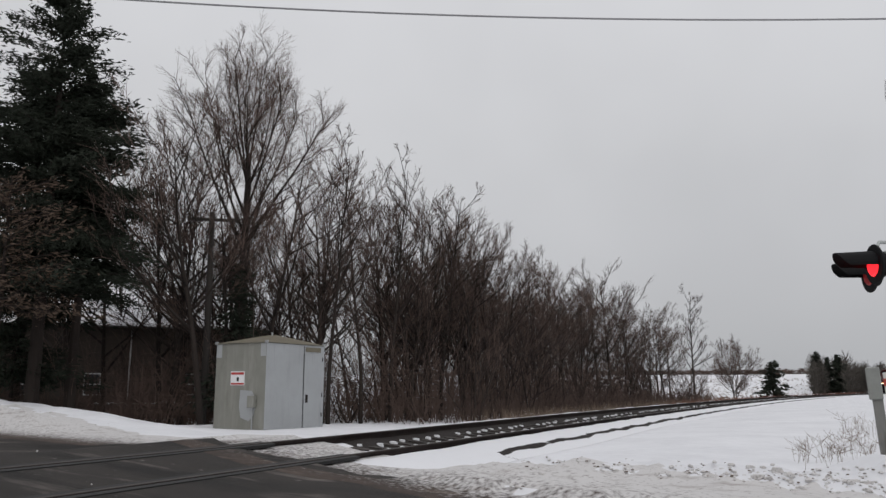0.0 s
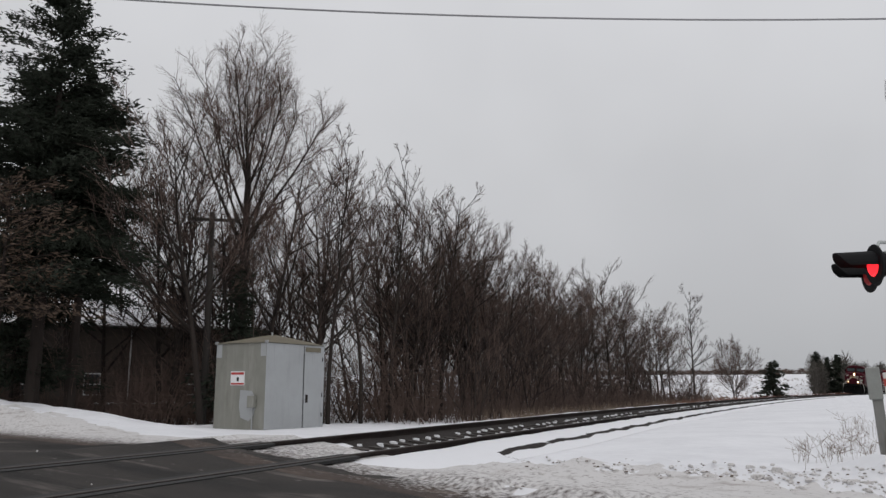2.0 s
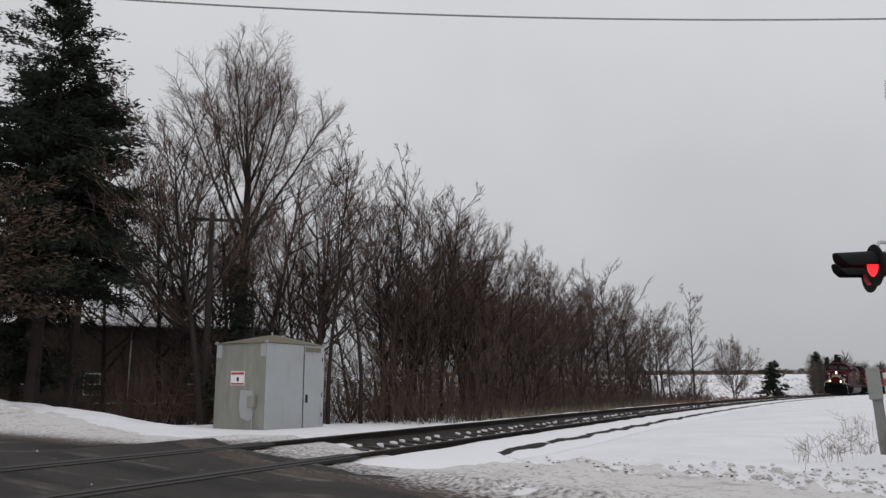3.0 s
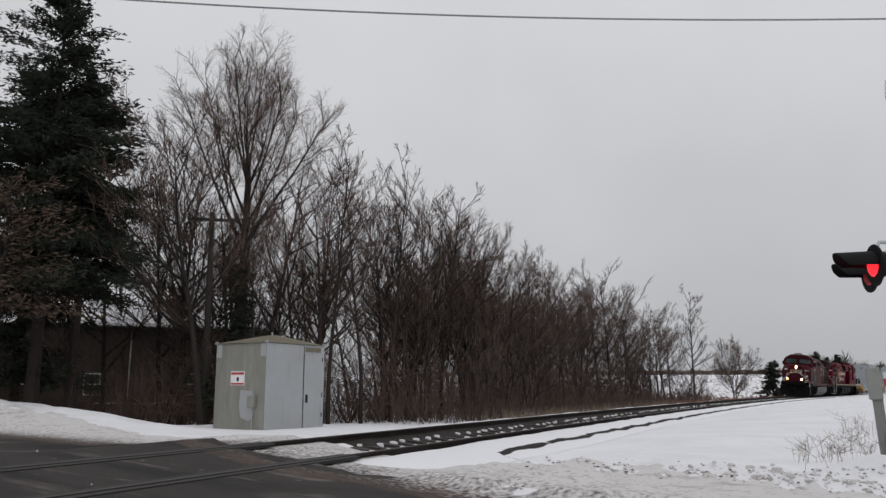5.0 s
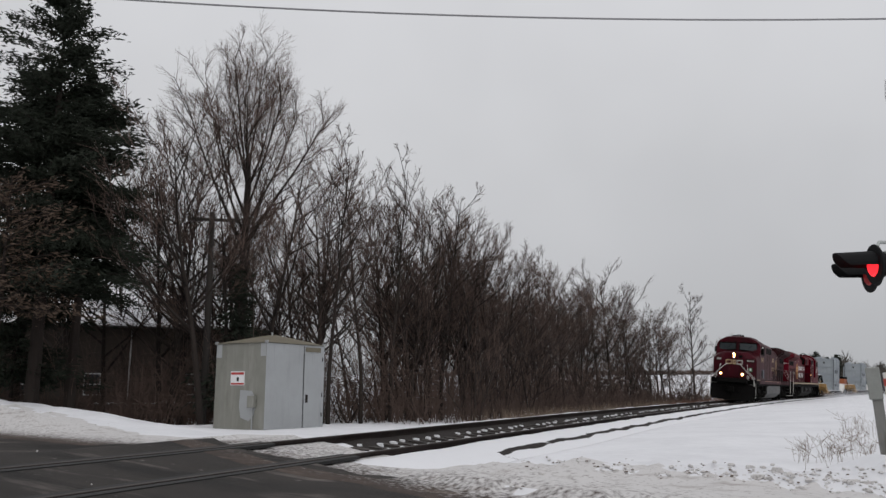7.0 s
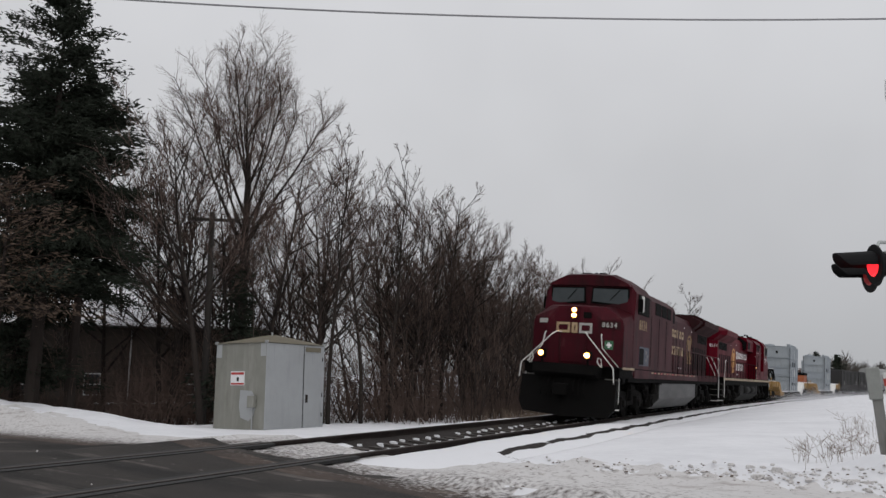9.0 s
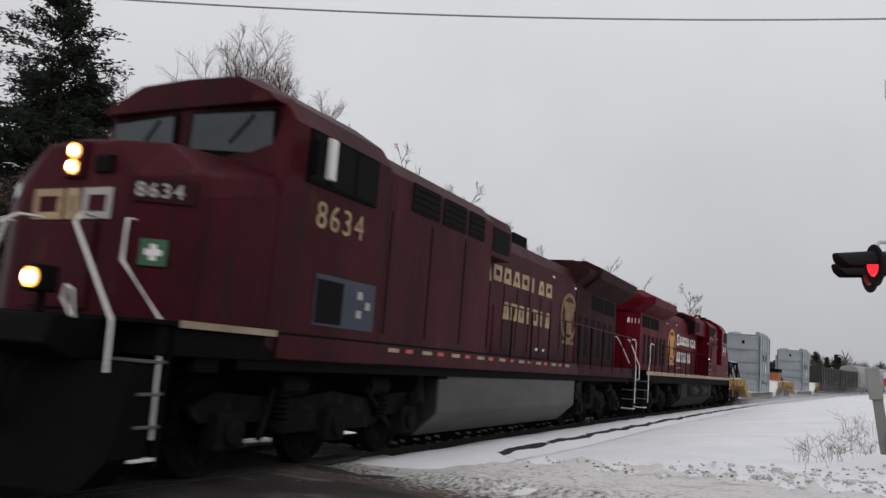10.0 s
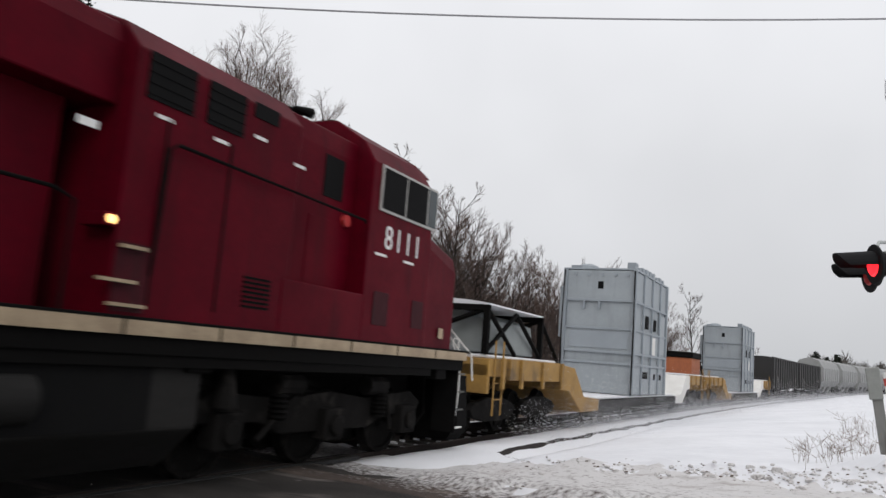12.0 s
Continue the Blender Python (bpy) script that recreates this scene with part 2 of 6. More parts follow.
def ground_height(x, y):
    lat, s = beside(x, y)
    h = -0.16 if lat > 0 else -0.30
    if lat < 0:
        h += -0.25 * ease(-8, -20, lat) - 0.22 * ease(-3.2, -5.5, lat) * ease(21, 28, s)
    h += 0.05 * noise.noise((x * 0.12, y * 0.12, 0.3)) + 0.02 * noise.noise((x * 0.7, y * 0.7, 2.1))
    # ploughed banks along the road
    over = y - road_edge(x)
    if x < -1.0:
        top = 0.10 + 0.86 * ease(-4.5, -17.0, x)
        bank = top * ease(0.0, 1.6, over) * (1 - ease(3.0, 7.0, over))
        h += bank * (1 + 0.25 * noise.noise((x * 0.9, y * 0.9, 5.0)))
    if x > 2.2:
        bank = 0.15 * ease(2.2, 4.0, x) * ease(8.2, 9.1, y) * (1 - 0.85 * ease(9.4, 10.6, y))
        bank += 0.30 * ease(6.6, 8.6, x) * ease(2.0, 3.5, over) * (1 - 0.6 * ease(4.5, 8, over))
        h += bank * (1 + 0.9 * noise.noise((x * 2.1, y * 2.1, 9.0)) + 0.5 * noise.noise((x * 5, y * 5, 3.0)))
    if 0 < lat < 5.0:
        h = min(h, h - 0.09 * ease(5.0, 2.4, lat) * ease(-0.3, 1.5, over))
    if abs(lat) < 2.5:
        h = min(h, -0.42 * ease(-0.3, 1.5, over) - 0.1)
    # the field that rises behind the trees
    far = math.hypot(x, y)
    if lat < -14:
        h += 8.3 * ease(130, 420, far) * ease(-14, -40, lat)
    h += 1.0 * ease(420, 900, far)
    # the road lies lower than its edges
    if over < 0.35:
        h = min(h, road_height(x) - 0.12)
    return h


def ground():
    xs = np.unique(np.concatenate([-np.geomspace(30, 1500, 46), np.arange(-30, -6, 0.5), np.arange(-6, 12, 0.16), np.arange(12, 40, 1.0), np.geomspace(40, 1500, 30)]))
    ys = np.unique(np.concatenate([-np.geomspace(6, 900, 20), np.arange(-6, 6, 1.0), np.arange(6, 16, 0.16), np.arange(16, 60, 0.8), np.geomspace(60, 2600, 60)]))
    verts = [(x, y, ground_height(x, y)) for y in ys for x in xs]
    n = len(xs)
    faces = [(j * n + i, j * n + i + 1, (j + 1) * n + i + 1, (j + 1) * n + i) for j in range(len(ys) - 1) for i in range(n - 1)]
    me = bpy.data.meshes.new("ground")
    me.from_pydata([tuple(map(float, v)) for v in verts], [], faces)
    me.materials.append(SNOW)
    me.polygons.foreach_set("use_smooth", [True] * len(me.polygons))
    tagged(new("ground", me), "snow-covered ground with ploughed banks and a rising field", "ground", kind="structure")


def road():
    xs = np.unique(np.concatenate([np.arange(-40, -4, 1.0), np.arange(-4, 4.01, 0.2), np.arange(5, 40, 1.0)]))
    rows = np.linspace(0, 1, 26)
    verts, faces = [], []
    for x in xs:
        far_edge = road_edge(x) + 0.25 + 0.22 * noise.noise((x * 0.8, 0, 0)) + 0.1 * noise.noise((x * 3.1, 0, 4))
        near_edge = road_edge(x) - 10.0
        for r in rows:
            y = near_edge + (far_edge - near_edge) * r
            verts.append((float(x), float(y), road_height(x)))
    n = len(rows)
    faces = [(i * n + j, (i + 1) * n + j, (i + 1) * n + j + 1, i * n + j + 1) for i in range(len(xs) - 1) for j in range(n - 1)]
    me = bpy.data.meshes.new("road")
    me.from_pydata(verts, [], faces)
    me.materials.append(ASPHALT)
    me.polygons.foreach_set("use_smooth", [True] * len(me.polygons))
    tagged(new("road", me), "dark wet asphalt road over the railway, snow at its edges", "road", kind="structure")


def slush():
    """Half-melted dirty snow along the road's far edge and between the rails there."""
    xs = np.arange(-26, 11, 0.12)
    overs = np.array([-0.9, -0.6, -0.35, -0.1, 0.12, 0.36, 0.62, 0.95, 1.35, 1.9, 2.5])
    verts, uvs = [], []
    for x in xs:
        x = float(x)
        inside = ease(2.4, 1.4, abs(x))
        for i, o in enumerate(overs):
            o2 = o * (1 - 0.06 * inside) + 0.12 * noise.noise((x * 1.3, o * 2, 1.0))
            y = road_edge(x) + o2
            low = road_height(x) + 0.005
            z = low if o2 < 0 else max(low * (1 - ease(-0.1, 0.35, o2)) + (max(ground_height(x, y), -9 if inside > 0 else low - 0.03) + 0.05 - 0.09 * ease(1.5, 2.5, o)) * ease(-0.1, 0.35, o2), low - 0.06 if inside else -9)
            z += 0.025 * ease(-0.4, 0.5, o2) * noise.noise((x * 4.0, y * 4.0, 8.0)) * (1 - 0.7 * inside)
            verts.append((x, y, z - (0.03 if i == 0 else 0.0)))
            uvs.append((i / (len(overs) - 1) * (1 - 0.40 * inside), x / 10))
    n = len(overs)
    faces = [(j * n + i, j * n + i + 1, (j + 1) * n + i + 1, (j + 1) * n + i) for j in range(len(xs) - 1) for i in range(n - 1)]
    me = bpy.data.meshes.new("slush")
    me.from_pydata(verts, [], faces)
    me.materials.append(SLUSH)
    layer = me.uv_layers.new(name="along")
    layer.data.foreach_set("uv", [c for loop in me.loops for c in uvs[loop.vertex_index]])
    me.polygons.foreach_set("use_smooth", [True] * len(me.polygons))
    tagged(new("slush", me), "dirty half-melted snow along the road's edge", "slush", kind="stuff")


ground()
road()
slush()


# ---------------------------------------------------------------- the track
def track():
    t = thing("railway_track", pose(0, 0, 0), "single railway track with rusty rails and snowy wooden ties", "railway track", kind="structure")
    # bed: swept along the line, its surface parted into bands across
    lats = np.array([-3.2, -2.2, -1.7, -1.35, -0.95, -0.64, -0.3, 0.0, 0.3, 0.64, 0.86, 1.2, 1.6, 1.92, 2.02, 2.16, 2.35, 2.8])
    high = np.array([-0.36, -0.08, -0.01, 0.01, -0.01, -0.07, -0.17, -0.185, -0.20, -0.25, -0.15, -0.125, -0.135, -0.15, -0.165, -0.225, -0.26, -0.42])
    ss = np.concatenate([np.arange(9.0, 40, 0.2), np.arange(40, 120, 0.8), np.arange(120, 700, 6.0)])
    verts, uvs = [], []
    for s in ss:
        for i, (a, z) in enumerate(zip(lats, high)):
            w = noise.noise((a * 1.5, s * 0.9, 3.0)) * (0.025 if abs(a) < 1.3 else 0.04) - 0.3 * (1 - ease(9.0, 10.4, s)) * ease(0.9, 1.6, a)
            a2 = a + (0.16 * noise.noise((s * 0.55, 0.0, 7.0)) + 0.06 * noise.noise((s * 2.3, 0.0, 2.0)) if 1.7 < a < 2.5 else 0)
            p = on_track(float(s), a2, 0)
            verts.append((p.x, p.y, z + w))
            u = (a + 3.2) / 6.0
            uvs.append((u if s > 12.2 + 0.8 * noise.noise((a * 2, s, 1.0)) and (a < 1.5 or s > 12.5) or a < -0.7 else 0.76, s / 10))
    n = len(lats)
    faces = [(j * n + i, j * n + i + 1, (j + 1) * n + i + 1, (j + 1) * n + i) for j in range(len(ss) - 1) for i in range(n - 1)]
    me = bpy.data.meshes.new("ballast_bed")
    me.from_pydata(verts, [], faces)
    me.materials.append(BED)
    layer = me.uv_layers.new(name="along")
    layer.data.foreach_set("uv", [c for loop in me.loops for c in uvs[loop.vertex_index]])
    me.polygons.foreach_set("use_smooth", [True] * len(me.polygons))
    bed = new("ballast_bed", me)
    bed.parent = t
    # rails: head, web and foot
    shape = [(-0.07, -0.18), (0.07, -0.18), (0.07, -0.165), (0.012, -0.14), (0.012, -0.04), (0.036, -0.032), (0.036, -0.004), (0.03, 0.0),
             (-0.03, 0.0), (-0.036, -0.004), (-0.036, -0.032), (-0.012, -0.04), (-0.012, -0.14), (-0.07, -0.165)]
    line = np.concatenate([np.arange(-60, 14, 4.0), np.arange(14, 160, 2.0), np.arange(160, 700, 8.0)])
    for side in (-0.7525, 0.7525):
        f = Form()
        f.loft([[on_track(float(s), side + (x if side > 0 else -x), z) for x, z in shape] for s in line])
        r = part("rail", f, RAIL_STEEL, t)
        f = Form()
        f.loft([[on_track(float(s), side + x, z) for x, z in ((-0.028, 0.0005), (0.028, 0.0005), (0.024, 0.003), (-0.024, 0.003))] for s in line])
        part("running_surface", f, RAIL_TOP, r, "worn bright rail head")
    # flange gaps through the road
    gap = material("rubber_flangeway", (0.012, 0.012, 0.012), (0.03, 0.03, 0.03), 0.8)
    for side in (-0.66, -0.85, 0.66, 0.85):
        f = Form()
        f.loft([[on_track(float(s), side + x, z) for x, z in ((-0.05, -0.05), (0.05, -0.05), (0.05, -0.006), (-0.05, -0.006))] for s in np.arange(-30, 10.2, 1.0)])
        part("flangeway_strip", f, gap, t, "black rubber strip beside the rail")
    # snow caught between the ties
    rng = random.Random(5)
    f = Form()
    for i in range(170):
        for lat in (-0.42, 0.1):
            if rng.random() < 0.12:
                continue
            s, lat = 10.66 + i * 0.52 + rng.uniform(-0.03, 0.03), lat + rng.uniform(-0.08, 0.08)
            w, d = rng.uniform(0.05, 0.10), rng.uniform(0.045, 0.075)
            ring = [(math.cos(a) * w * rng.uniform(0.7, 1.2), math.sin(a) * d * rng.uniform(0.7, 1.2)) for a in np.arange(0, 6.2, 0.9)]
            f.loft([[on_track(s + dy, lat + dx, -0.20) for dx, dy in ring], [on_track(s + dy * 0.8, lat + dx * 0.8, -0.135) for dx, dy in ring]])
    tagged(part("tie_snow", f, SNOW, t), kind="stuff")
    # ties
    tie = Form().box(-1.25, 1.25, -0.11, 0.11, -0.30, -0.165)
    tie_mesh = tie.mesh("tie", TIE_WOOD)
    rng = random.Random(4)
    for i in range(290):
        s = 10.4 + i * 0.52
        o = new("tie", tie_mesh)
        o.parent = t
        o.matrix_basis = track_pose(s) @ pose(rng.uniform(-0.04, 0.04), 0, rng.uniform(-0.01, 0.012), 0, 0, rng.uniform(-1.5, 1.5))


track()


# ---------------------------------------------------------------- trees
def grow_bare(seed, height, reach=0.30, stems=1, limbs=14, first=0.28, fork=(7, 6, 4), lift=0.55, thick=0.014, droop=0.0, twig=0.016, wander=0.07, crown=False, spread=(20, 48)):
    """A leafless tree: one mesh for trunk and limbs, one for the fine branches."""
    rng = random.Random(seed)
    wood, fine = Form(), Form()

    def bent(p, d, length, steps, wander, up):
        pts = [p.copy()]
        for _ in range(steps):
            d = (d + Vector((rng.gauss(0, wander), rng.gauss(0, wander), rng.gauss(0, wander) + up))).normalized()
            p = p + d * (length / steps)
            pts.append(p.copy())
        return pts

    def side_way(d, angle):
        a = d.orthogonal().normalized()
        a = Matrix.Rotation(rng.uniform(0, 2 * math.pi), 3, d) @ a
        return (d * math.cos(angle) + a * math.sin(angle)).normalized()

    def sprout(pts, length, radius, level):
        count = fork[level] if crown or level else max(2, round(fork[0] * min(1.0, length / (0.30 * height))))
        for k in range(count):
            at = 0.25 + 0.75 * (k + rng.random()) / count
            i = min(len(pts) - 2, int(at * (len(pts) - 1)))
            w = at * (len(pts) - 1) - i
            p, d = pts[i].lerp(pts[i + 1], min(1, w)), (pts[i + 1] - pts[i]).normalized()
            size = length * (rng.uniform(0.24, 0.42) if crown and level == 0 else rng.uniform(0.35, 0.62)) * (1.15 - 0.5 * at)
            way = side_way(d, radians(rng.uniform(*spread)))
            if level == len(fork) - 1:
                size *= 1.75
                fine.tube(bent(p, way, size, 1, wander * 1.6, 0.06 - droop), max(twig * 0.5, radius * 0.5), 3, twig * 0.28)
            else:
                more = bent(p, way, size, 3, wander * 1.4, 0.10 - droop)
                (fine if level else wood).tube(more, max(twig * 0.7, radius * 0.5), 4 if level == 0 else 3, max(0.006, radius * 0.2))
                sprout(more, size, radius * 0.45, level + 1)

    for k in range(stems):
        lean = Vector((rng.gauss(0, 0.05), rng.gauss(0, 0.05), 1)) if stems == 1 else Vector((rng.gauss(0, 0.3), rng.gauss(0, 0.3), 1))
        tall = height * (1 if k == 0 else rng.uniform(0.65, 0.97))
        base = Vector((rng.gauss(0, 0.12), rng.gauss(0, 0.12), -0.3)) if stems > 1 else Vector((0, 0, -0.3))
        trunk = bent(base, lean.normalized(), tall * (0.72 if crown else 0.88), 9, 0.035, 0.03)
        r = tall * thick / (1 if stems == 1 else 1.25)
        wood.tube(trunk, r, 8 if stems == 1 else 6, r * (0.4 if crown else 0.10))
        n = max(4, int(limbs / stems ** 0.6))
        for j in range(n):
            at = first + (0.97 - first) * (j + rng.random()) / n
            i = min(len(trunk) - 2, int(at * (len(trunk) - 1)))
            p = trunk[i].lerp(trunk[i + 1], at * (len(trunk) - 1) - i)
            d = (trunk[i + 1] - trunk[i]).normalized()
            size = tall * reach * rng.uniform(0.75, 1.2) * (1.12 - 0.55 * at)
            way = side_way(d, radians(rng.uniform(32, 62)))
            if crown:            # long limbs that sweep up and out
                low = 1 - (at - first) / (0.97 - first)
                slant = radians(5 + 33 * low ** 0.9 + rng.uniform(-4, 4))
                size = (tall - p.z) * rng.uniform(0.84, 0.95) * (1 - 0.24 * low)
                out = Matrix.Rotation(j * 2.4, 3, "Z") @ Vector((1, 0, 0))
                way = (Vector((0, 0, 1)) * math.cos(slant) + out * math.sin(slant)).normalized()
            branch = bent(p, way, size, 5, wander, 0.16 * lift)
            rr = r * (1 - 0.85 * at) * (0.62 if crown else 0.55) + 0.01
            wood.tube(branch, rr, 5, max(0.008, rr * 0.2))
            sprout(branch, size, rr * 0.7, 0)
    return wood, fine


def bare_tree(name, seed, height, label, category="tree", group="", bark=None, **shape):
    wood, fine = grow_bare(seed, height, **shape)
    t = thing(name, pose(0, 0, 0), label, category, group)
    part("trunk", wood, bark or BARK, t, smooth=True)
    part("crown", fine, TWIGS, t, "fine bare twigs")
    return t


def needle_tree(name, seed, height, radius, label, mat, density=1.0, start=0.12, power=0.8, droop=-0.25, size=0.17, group=""):
    """A conifer: whorls of drooping branches, each set with many small tufts."""
    rng = random.Random(seed)
    t = thing(name, pose(0, 0, 0), label, "conifer", group)
    wood, leaf = Form(), Form()
    wood.tube([(0, 0, -0.3), (0.05, 0, height * 0.5), (0, 0.03, height)], height * 0.016, 8, 0.02)
    z = height * start
    while z < height * 0.985:
        f = 1 - (z / height - start) / (1 - start)
        reach = radius * max(0.05, f ** power) * rng.uniform(0.7, 1.2)
        for _ in range(rng.randint(3, 5)):
            a = rng.uniform(0, 2 * math.pi)
            ln = reach * rng.uniform(0.55, 1.15)
            d = Vector((math.cos(a), math.sin(a), droop + 0.5 * (1 - f)))
            p0 = Vector((0, 0, z))
            tip = p0 + d * ln + Vector((0, 0, 0.10 * ln))
            wood.tube([p0, p0 + d * ln * 0.5, tip], 0.035, 4, 0.01)
            for _ in range(int(density * (5 + ln * 9))):
                w = rng.uniform(0.15, 1.05)
                q = p0 + d * ln * w + Vector((rng.gauss(0, 0.10 * ln + 0.05), rng.gauss(0, 0.10 * ln + 0.05), rng.gauss(-0.03, 0.12)))
                s = size * rng.uniform(0.5, 1.3)
                way = (d + Vector((rng.gauss(0, 0.6), rng.gauss(0, 0.6), rng.gauss(-0.1, 0.4)))).normalized()
                side = way.orthogonal().normalized()
                side = Matrix.Rotation(rng.uniform(0, 6.3), 3, way) @ side
                lift = way.cross(side)
                leaf.add([q - way * s, q + side * s * 0.28, q + way * s, q - side * s * 0.28, q + lift * s * 0.16],
                         [(0, 1, 4), (1, 2, 4), (2, 3, 4), (3, 0, 4)])
        z += rng.uniform(0.22, 0.42) * (0.6 + 0.4 * height / 15)
    part("trunk", wood, BARK, t)
    part("crown", leaf, mat, t)
    return t


def placed(x, y):
    return Vector((x, y, ground_height(x, y)))


def put(ob, x, y, turn=0.0, size=1.0, sink=0.0):
    p = placed(x, y)
    ob.matrix_basis = Matrix.Translation(p - Vector((0, 0, sink))) @ Matrix.Rotation(turn, 4, "Z") @ Matrix.Scale(size, 4)
    return ob


def again(ob, x, y, turn, size):
    p = placed(x, y)
    c = copy_thing(ob, Matrix.Translation(p) @ Matrix.Rotation(turn, 4, "Z"))
    c.scale = (size, size, size)
    return c


def trees():
    rng = random.Random(11)
    # the tall tree behind the shed
    put(bare_tree("tall_bare_tree", 27, 16.4, "tall leafless tree with a wide vase-shaped crown", limbs=15, first=0.60, reach=0.46, fork=(12, 8, 5), lift=0.42, thick=0.0165, wander=0.05, crown=True, twig=0.0095, spread=(24, 52)), -15.15, 25.9, 2.07)
    # slim trees that stand out above the row
    slim = bare_tree("slim_tree", 15, 12.3, "tall slim leafless tree above the row", "tree", "slim trees", limbs=16, first=0.3, reach=0.2, fork=(6, 4, 3), lift=1.0, thick=0.008, wander=0.05)
    put(slim, -10.2, 25.8, 0.3)
    for x, y, h in ((-10.2, 28.2, 12.2), (-9.6, 29.6, 12.6), (-9.3, 31.0, 11.0), (-8.6, 32.5, 11.9), (-8.5, 34.7, 10.6), (-12.3, 28.0, 12.9), (-14.2, 29.1, 12.4)):
        again(slim, x, y, h * 7, h / 12.3)
    # spruces at the house
    put(needle_tree("spruce", 3, 15.4, 3.6, "tall dark spruce with ragged drooping branches", NEEDLES, density=11.0, start=0.30, power=0.50, size=0.125), -17.0, 18.2, 0.4)
    put(needle_tree("spruce", 4, 13.0, 2.6, "dark spruce behind the tallest one", NEEDLES, density=11.0, start=0.40, power=0.45, size=0.12), -17.0, 19.7, 1.4)
    put(needle_tree("spruce", 8, 13.2, 3.0, "dark spruce beside the house", NEEDLES, density=9.0, start=0.3, power=0.6, size=0.13), -19.4, 19.3, 1.0)
    put(needle_tree("spruce", 21, 5.4, 2.3, "low dark spruce in front of the house", NEEDLES, density=6.0, start=0.25, power=0.6, size=0.12), -18.6, 18.6, 0.2)
    put(needle_tree("spruce", 22, 5.0, 2.2, "low dark spruce in front of the house", NEEDLES, density=6.0, start=0.28, power=0.6, size=0.12), -22.0, 18.4, 2.2)
    put(needle_tree("spruce", 9, 6.2, 2.0, "low dark spruce at the edge of the trees", NEEDLES, density=2.2, start=0.15, power=0.7), -13.4, 24.2, 2.0)
    put(needle_tree("brown_leaved_tree", 12, 6.9, 3.1, "small tree that keeps its dry brown leaves", BROWN_NEEDLES, density=2.4, start=0.42, power=0.42, droop=-0.1, size=0.10), -15.4, 15.6, 0.3)
    # kinds for the row along the track
    kinds = [bare_tree("bare_tree", 20 + k, 10.0, "slim leafless tree in the row beside the track", group="trees along the track",
                       limbs=15, first=0.24 + 0.05 * (k % 3), reach=0.38, fork=(5, 5, 3), lift=0.35, thick=0.011, twig=0.0125, wander=0.05, spread=(16, 42)) for k in range(5)]
    bushy = [bare_tree("bare_bush", 40 + k, 5.5, "leafless many-stemmed bush in the row beside the track", "bush", "bushes along the track",
                       stems=6, limbs=13, first=0.25, reach=0.36, fork=(4, 3, 3), lift=0.35, thick=0.011, twig=0.013, spread=(16, 42)) for k in range(3)]
    used = set()

    def tree(kind, x, y, size):
        turn = rng.uniform(0, 6.28)
        if id(kind) in used:
            again(kind, x, y, turn, size)
        else:
            used.add(id(kind))
            put(kind, x, y, turn, size)

    # heights along the row, by metres along the track
    def row_height(s):
        return 12.2 - 2.2 * ease(28, 42, s) - 0.5 * ease(55, 76, s)

    s = 24.0
    while s < 77:
        for base in (-8.2, -10.5, -13.5, -17.5) + ((-9.4, -12.0) if 31 < s < 52 else ()) if s < 66 else (-8.4, -11.5):
            lat = base + rng.uniform(-1.1, 1.1) - (5.5 if s < 29 else 0)
            along = s + rng.uniform(-1.0, 1.0)
            x, y = flat_line(along, lat)
            tree(rng.choice(kinds), x, y, row_height(along) * rng.uniform(0.70, 1.05) / 10.0)
        s += 1.9 + s * 0.012
    s = 26.0
    while s < 80:
        lat = -7.0 + rng.uniform(-0.8, 0.8) - (4 if s < 29 else 0)
        x, y = flat_line(s, lat)
        tree(rng.choice(bushy), x, y, rng.uniform(0.6, 1.05))
        x, y = flat_line(s + 1, lat - 5)
        tree(rng.choice(bushy), x, y, rng.uniform(0.9, 1.3))
        s += 2.0 + s * 0.012
    # trees round the house
    for x, y, h in ((-13.2, 22.2, 12.0), (-17.5, 24.5, 11.5), (-16.1, 23.6, 12.6), (-19.0, 27.5, 12.5), (-24.0, 22.0, 8.0),
                    (-14.0, 31.0, 11.0), (-21.0, 34.0, 12.0), (-12.0, 28.0, 11.0), (-25.5, 20.5, 8.0)):
        tree(rng.choice(kinds), x, y, h / 10.0)
    # beyond the row
    put(bare_tree("lone_tree", 61, 13.6, "lone slim leafless tree at the edge of the field", limbs=24, first=0.30, reach=0.22, fork=(6, 4, 3), lift=0.5, thick=0.010, twig=0.022, spread=(16, 42)), -6.1, 94.1)
    put(bare_tree("round_tree", 65, 8.0, "round leafless tree at the edge of the field", stems=6, limbs=30, first=0.16, reach=0.50, fork=(6, 4, 3), lift=0.5, thick=0.012, twig=0.022, spread=(16, 42)), -3.3, 109.5)
    put(needle_tree("small_pine", 63, 4.9, 2.0, "small dark pine at the edge of the field", NEEDLES, density=0.9, start=0.15, power=0.45, size=0.4), 1.05, 114.8)
    # thicket under the trees, and woods in the distance, as one mass each
    r2 = random.Random(69)
    f = Form()
